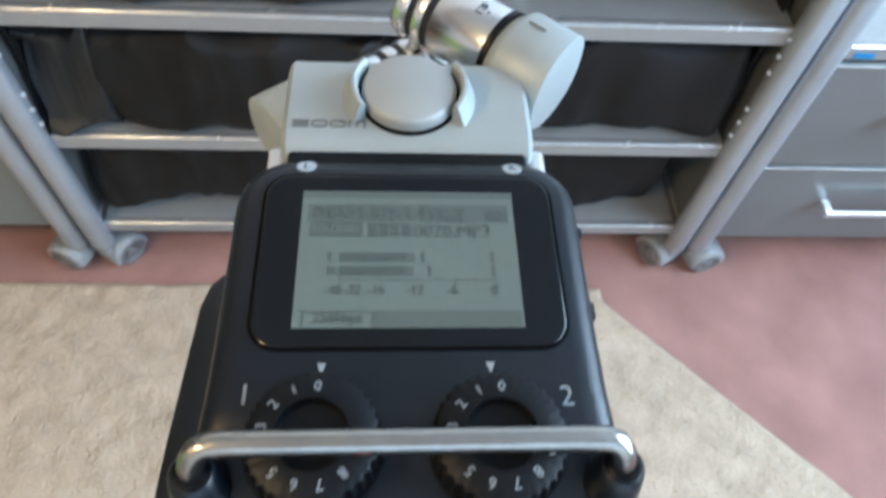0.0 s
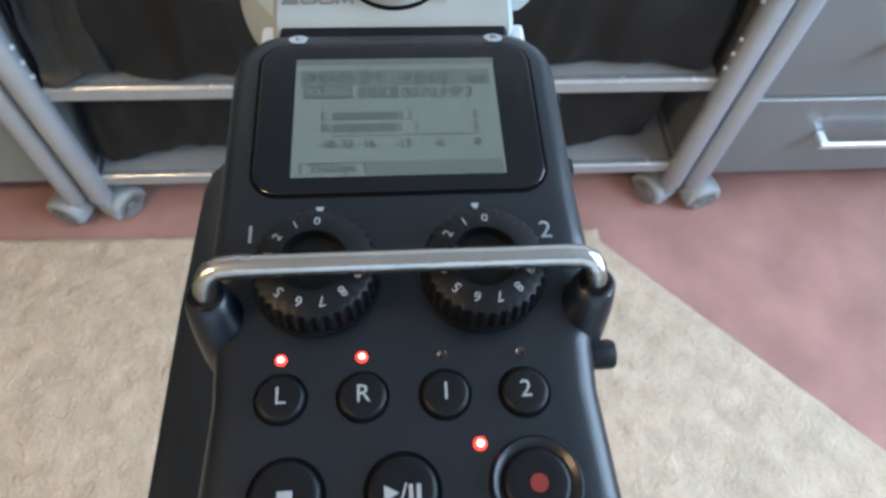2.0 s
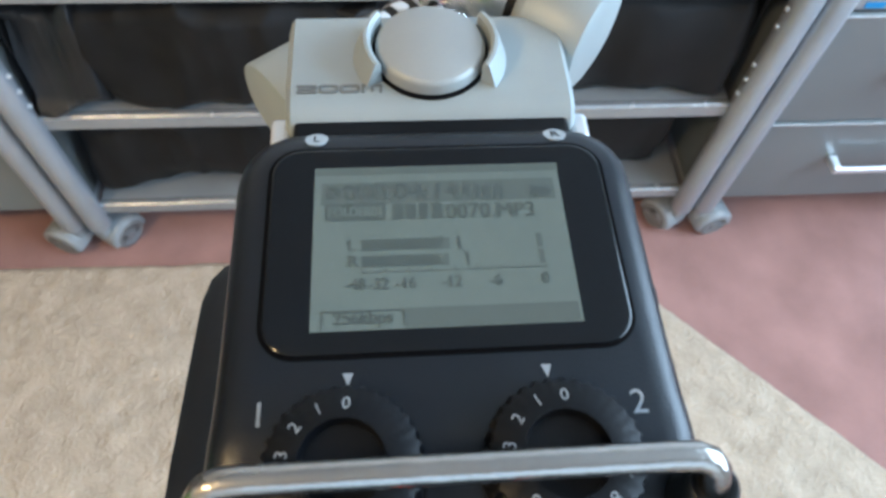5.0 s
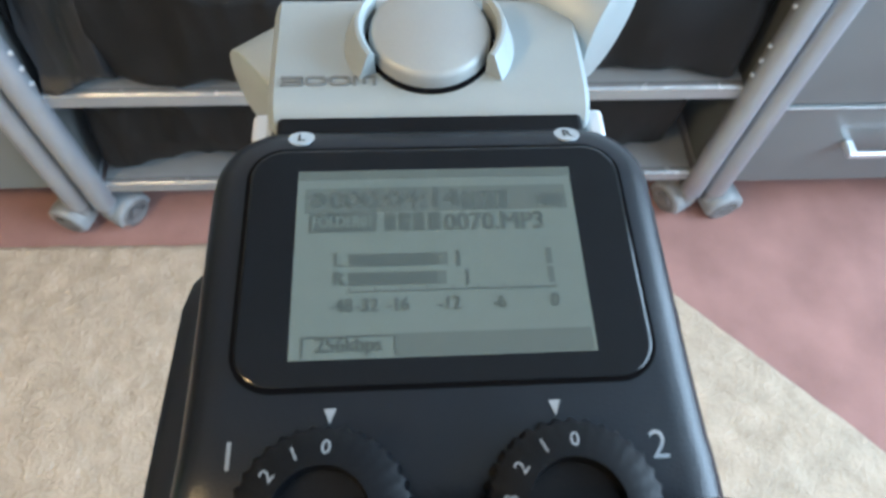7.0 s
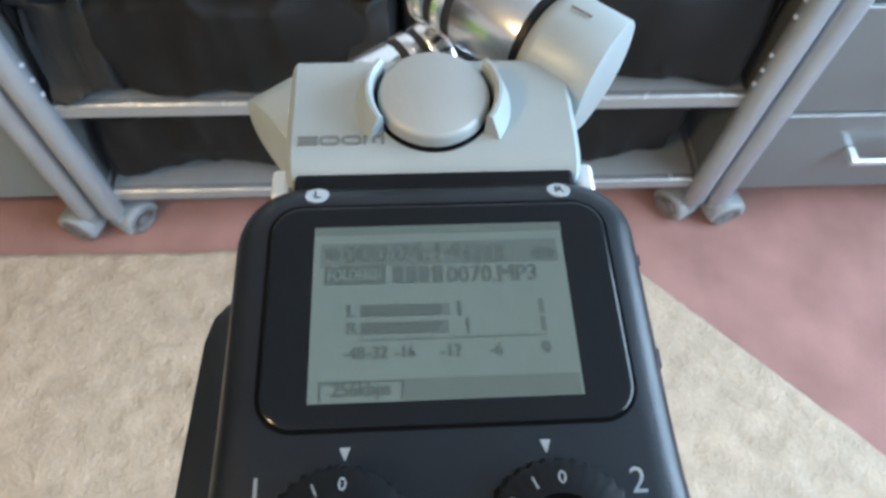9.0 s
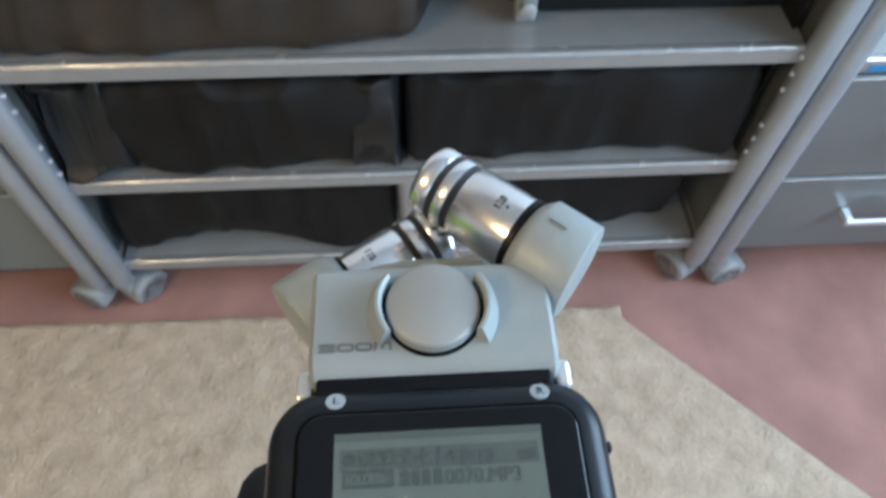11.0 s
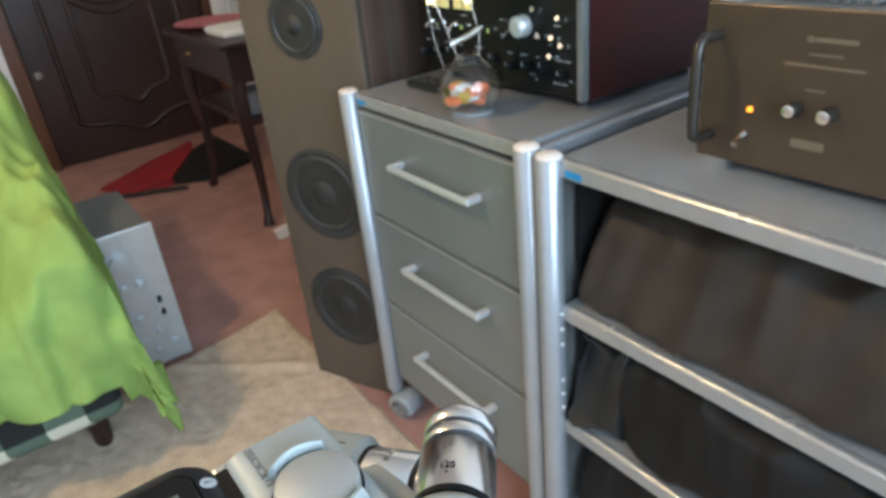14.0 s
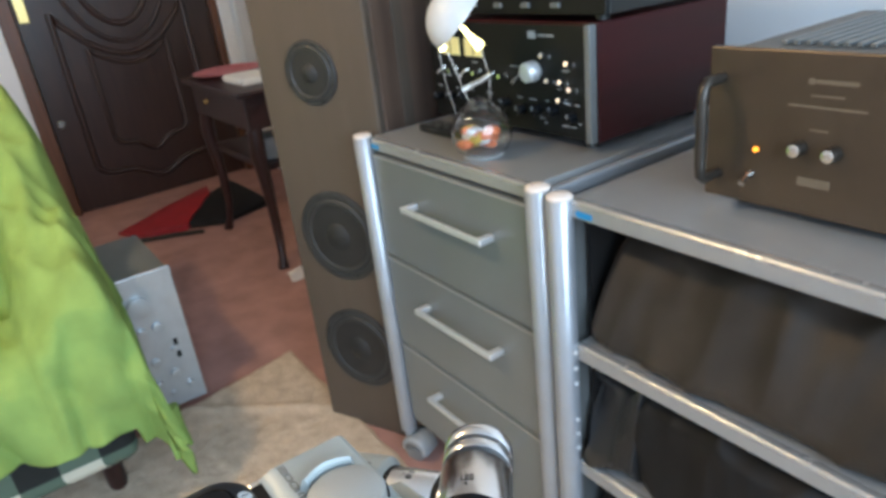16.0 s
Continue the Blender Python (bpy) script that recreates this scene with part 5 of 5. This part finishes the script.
    for k in range(4):
        x0 = lx + k * 3.75
        if k in (1, 2):
            part("maker_mark", mm(merge_frame(outline(-x0, x0 + 3.5, logo_y - 0.9, logo_y + 0.9, 0.85, 4), outline(-x0 - 0.5, x0 + 3.0, logo_y - 0.5, logo_y + 0.5, 0.45, 4), -0.75, -0.42)), "silver_ink", hd)
        elif k == 0:
            part("maker_mark", mm(join(box(x0, x0 + 3.4, logo_y + 0.5, logo_y + 0.9, -0.75, -0.42), box(x0, x0 + 3.4, logo_y - 0.9, logo_y - 0.5, -0.75, -0.42), box(x0 + 0.2, x0 + 3.2, logo_y - 0.2, logo_y + 0.2, -0.75, -0.42))), "silver_ink", hd)
        else:
            part("maker_mark", mm(join(box(x0, x0 + 0.5, logo_y - 0.9, logo_y + 0.9, -0.75, -0.42), box(x0 + 3.1, x0 + 3.6, logo_y - 0.9, logo_y + 0.9, -0.75, -0.42), box(x0 + 1.55, x0 + 2.05, logo_y - 0.6, logo_y + 0.5, -0.75, -0.42), box(x0 + 0.5, x0 + 3.1, logo_y + 0.5, logo_y + 0.9, -0.75, -0.42))), "silver_ink", hd)
    dy = 67.6
    part("dial_gap", mm(lathe([(9.4, -0.9), (10.6, -0.9), (10.6, -0.3), (9.4, -0.3)], 48, Matrix.Translation((0.3, dy, 0)))), "seam", hd)
    part("level_dial", mm(lathe([(9.9, -3), (9.9, 1.5), (9.6, 2.3), (9.0, 2.7), (0, 2.75)], 64, Matrix.Translation((0.3, dy, 0)))), "dial", hd, "round satin metal dial", smooth=40)
    for c in (0, 180):
        rings = []
        for k in range(17):
            a = radians(c - 36 + 70 * k / 16)
            e = 1 - abs(k - 8) / 8 * 0.12
            rings.append([(0.3 + q * math.cos(a), dy + q * math.sin(a), z * e) for q, z in ((10.7, -0.8), (10.7, 3.6), (11.3, 4.3), (11.9, 4.2), (13.9, -0.8))])
        part("dial_guard", mm(loft(rings)), "silver", hd, "raised curved dial guard", smooth=35)

    # twin capsules crossing at the tip
    for sx, base, azimuth, rise, size in ((1, Vector((18.7, 92.3, -6.4)), 138.5, 0.0, (0.985, 0.88)), (-1, Vector((-14.8, 91.3, -27.0)), 31.6, 6.0, (0.96, 0.88))):
        zc = base.z
        ax = Vector((math.cos(radians(azimuth)) * math.cos(radians(rise)), math.sin(radians(azimuth)) * math.cos(radians(rise)), math.sin(radians(rise))))
        rot = ax.to_track_quat("Z", "Y").to_matrix().to_4x4()
        m = Matrix.Translation(base) @ rot @ Matrix.Diagonal((size[0], size[0], size[1], 1))
        c = part("capsule", mm(lathe([(0, -5.4), (9.6, -5.4), (9.6, 12.2), (9.3, 12.6), (8.2, 12.6), (8.2, 20.0), (9.2, 20.2), (9.5, 20.7), (9.5, 24.0), (9.1, 25.4), (8.1, 26.2), (0, 26.3)], 48, m)), "chrome", r, "polished chrome microphone capsule", smooth=40)
        part("collar_ring", mm(lathe([(9.0, -6.6), (9.9, -6.6), (9.9, -4.8), (9.0, -4.8)], 48, m)), "knob", c, smooth=40)
        for s0 in (12.7, 18.2):
            part("mesh_band", mm(lathe([(8.2, s0), (8.95, s0), (8.95, s0 + 2.0), (8.2, s0 + 2.0)], 48, m)), "grille", c, "dark mesh band", smooth=40)
        part("spacer_ring", mm(lathe([(8.4, 14.7), (9.4, 14.8), (9.55, 15.2), (9.55, 17.7), (9.4, 18.1), (8.4, 18.2)], 48, m)), "chrome", c, smooth=40)
        # arm: from the round collar to a wide oval end
        end = Vector((sx * (35.6 if sx > 0 else 33.0), 79.8, zc + (0.9 if sx > 0 else 2.0)))
        up = Vector((0, 0, 1))
        cut = Vector((sx * 0.80, -0.60, 0.0))
        grow = 1.0 if sx > 0 else 1.02
        e1, root = up.cross(ax).normalized(), base - ax * 5.7
        rings = []
        for step, ra in ((0.0, 9.2), (0.4, 9.9), (2.6, 11.4), (3.2, 11.6), (-0.5, 11.6), (-0.15, 11.45), (0.0, 11.1)):
            ring = []
            for k in range(48):
                co, si = math.cos(2 * math.pi * k / 48), math.sin(2 * math.pi * k / 48)
                power = 1.0 if ra < 10 else 0.86
                p = root + e1 * ra * grow * math.copysign(abs(co) ** power, co) + up * ra * 0.92 * grow * math.copysign(abs(si) ** power, si)
                run = (p - end).dot(cut) / ax.dot(cut)
                ring.append(p - ax * (step if len(rings) < 4 else run + step))
            rings.append(ring)
        arm = part("capsule_arm", mm(loft(rings)), "silver", r, "satin silver capsule arm", smooth=32)
        top = base.lerp(end, 0.5) + up * (10.66 * grow) - ax * 2.0
        part("angle_mark", mm(box(-0.12, 0.12, -2.2, 2.2, -0.3, 0.12, m=Matrix.Translation(top) @ Matrix((ax, up.cross(ax), up)).transposed().to_4x4() @ pose(0, 0, 0, 0, 0, 90))), "silver_ink", arm)
        rowdir = ax.cross(up)
        out = (up * 0.97 - rowdir * 0.12).normalized()
        rowdir = ax.cross(out)
        tm = Matrix.Translation(base + ax * 1.4 + out * (9.64 * size[0])) @ Matrix((rowdir, ax, out)).transposed().to_4x4()
        part("printed_mark", mm(letters("120", 2.6, tm, 0.03)), "seam", c)
        part("angle_dot", mm(box(-0.25, 0.25, -0.25, 0.25, -0.1, 0.05, m=tm @ Matrix.Translation((0, -2.0, 0)))), "seam", c)
    part("head_core", mm(box(-16, 16, 76, 92, -34, -18, 2)), "silver", r)
    return r


def head_sections():
    """Cross-sections of the microphone housing from side to side."""
    prof = [(77.5, -26), (79.0, -23), (79.4, -4.0), (79.2, -2.3), (78.5, -1.4), (77.2, -1.0), (66, -0.8), (60, -0.7), (57, -0.9), (54.9, -1.7), (53.4, -3.2), (52.7, -5.4), (52.6, -22), (54, -26)]
    out = []
    for x, ins in ((-25.6, 1.6), (-25.2, 0.7), (-24.4, 0.0), (24.6, 0.0), (25.4, 0.7), (25.8, 1.6)):
        out.append((x, [(66 + (y - 66) * (1 - ins / 13), -13 + (z + 13) * (1 - ins / 12)) for y, z in prof]))
    return out


make_recorder()

# slim stand that carries the recorder
st = thing("recorder_stand", (0.5025, -0.735, 0), "slim black stand holding the recorder above the rug", "stand")
part("pole", lathe([(0.008, 0.02), (0.008, 0.50), (0.006, 0.505), (0.006, 0.958), (0.014, 0.960), (0.014, 0.9668)], 18, Matrix.Translation((0.5025, -0.735, 0))), "blackmetal", st, smooth=40)
part("base", lathe([(0, 0.010), (0.11, 0.010), (0.11, 0.018), (0.02, 0.03), (0.010, 0.04), (0, 0.04)], 36, Matrix.Translation((0.5025, -0.735, 0))), "blackmetal", st, smooth=40)
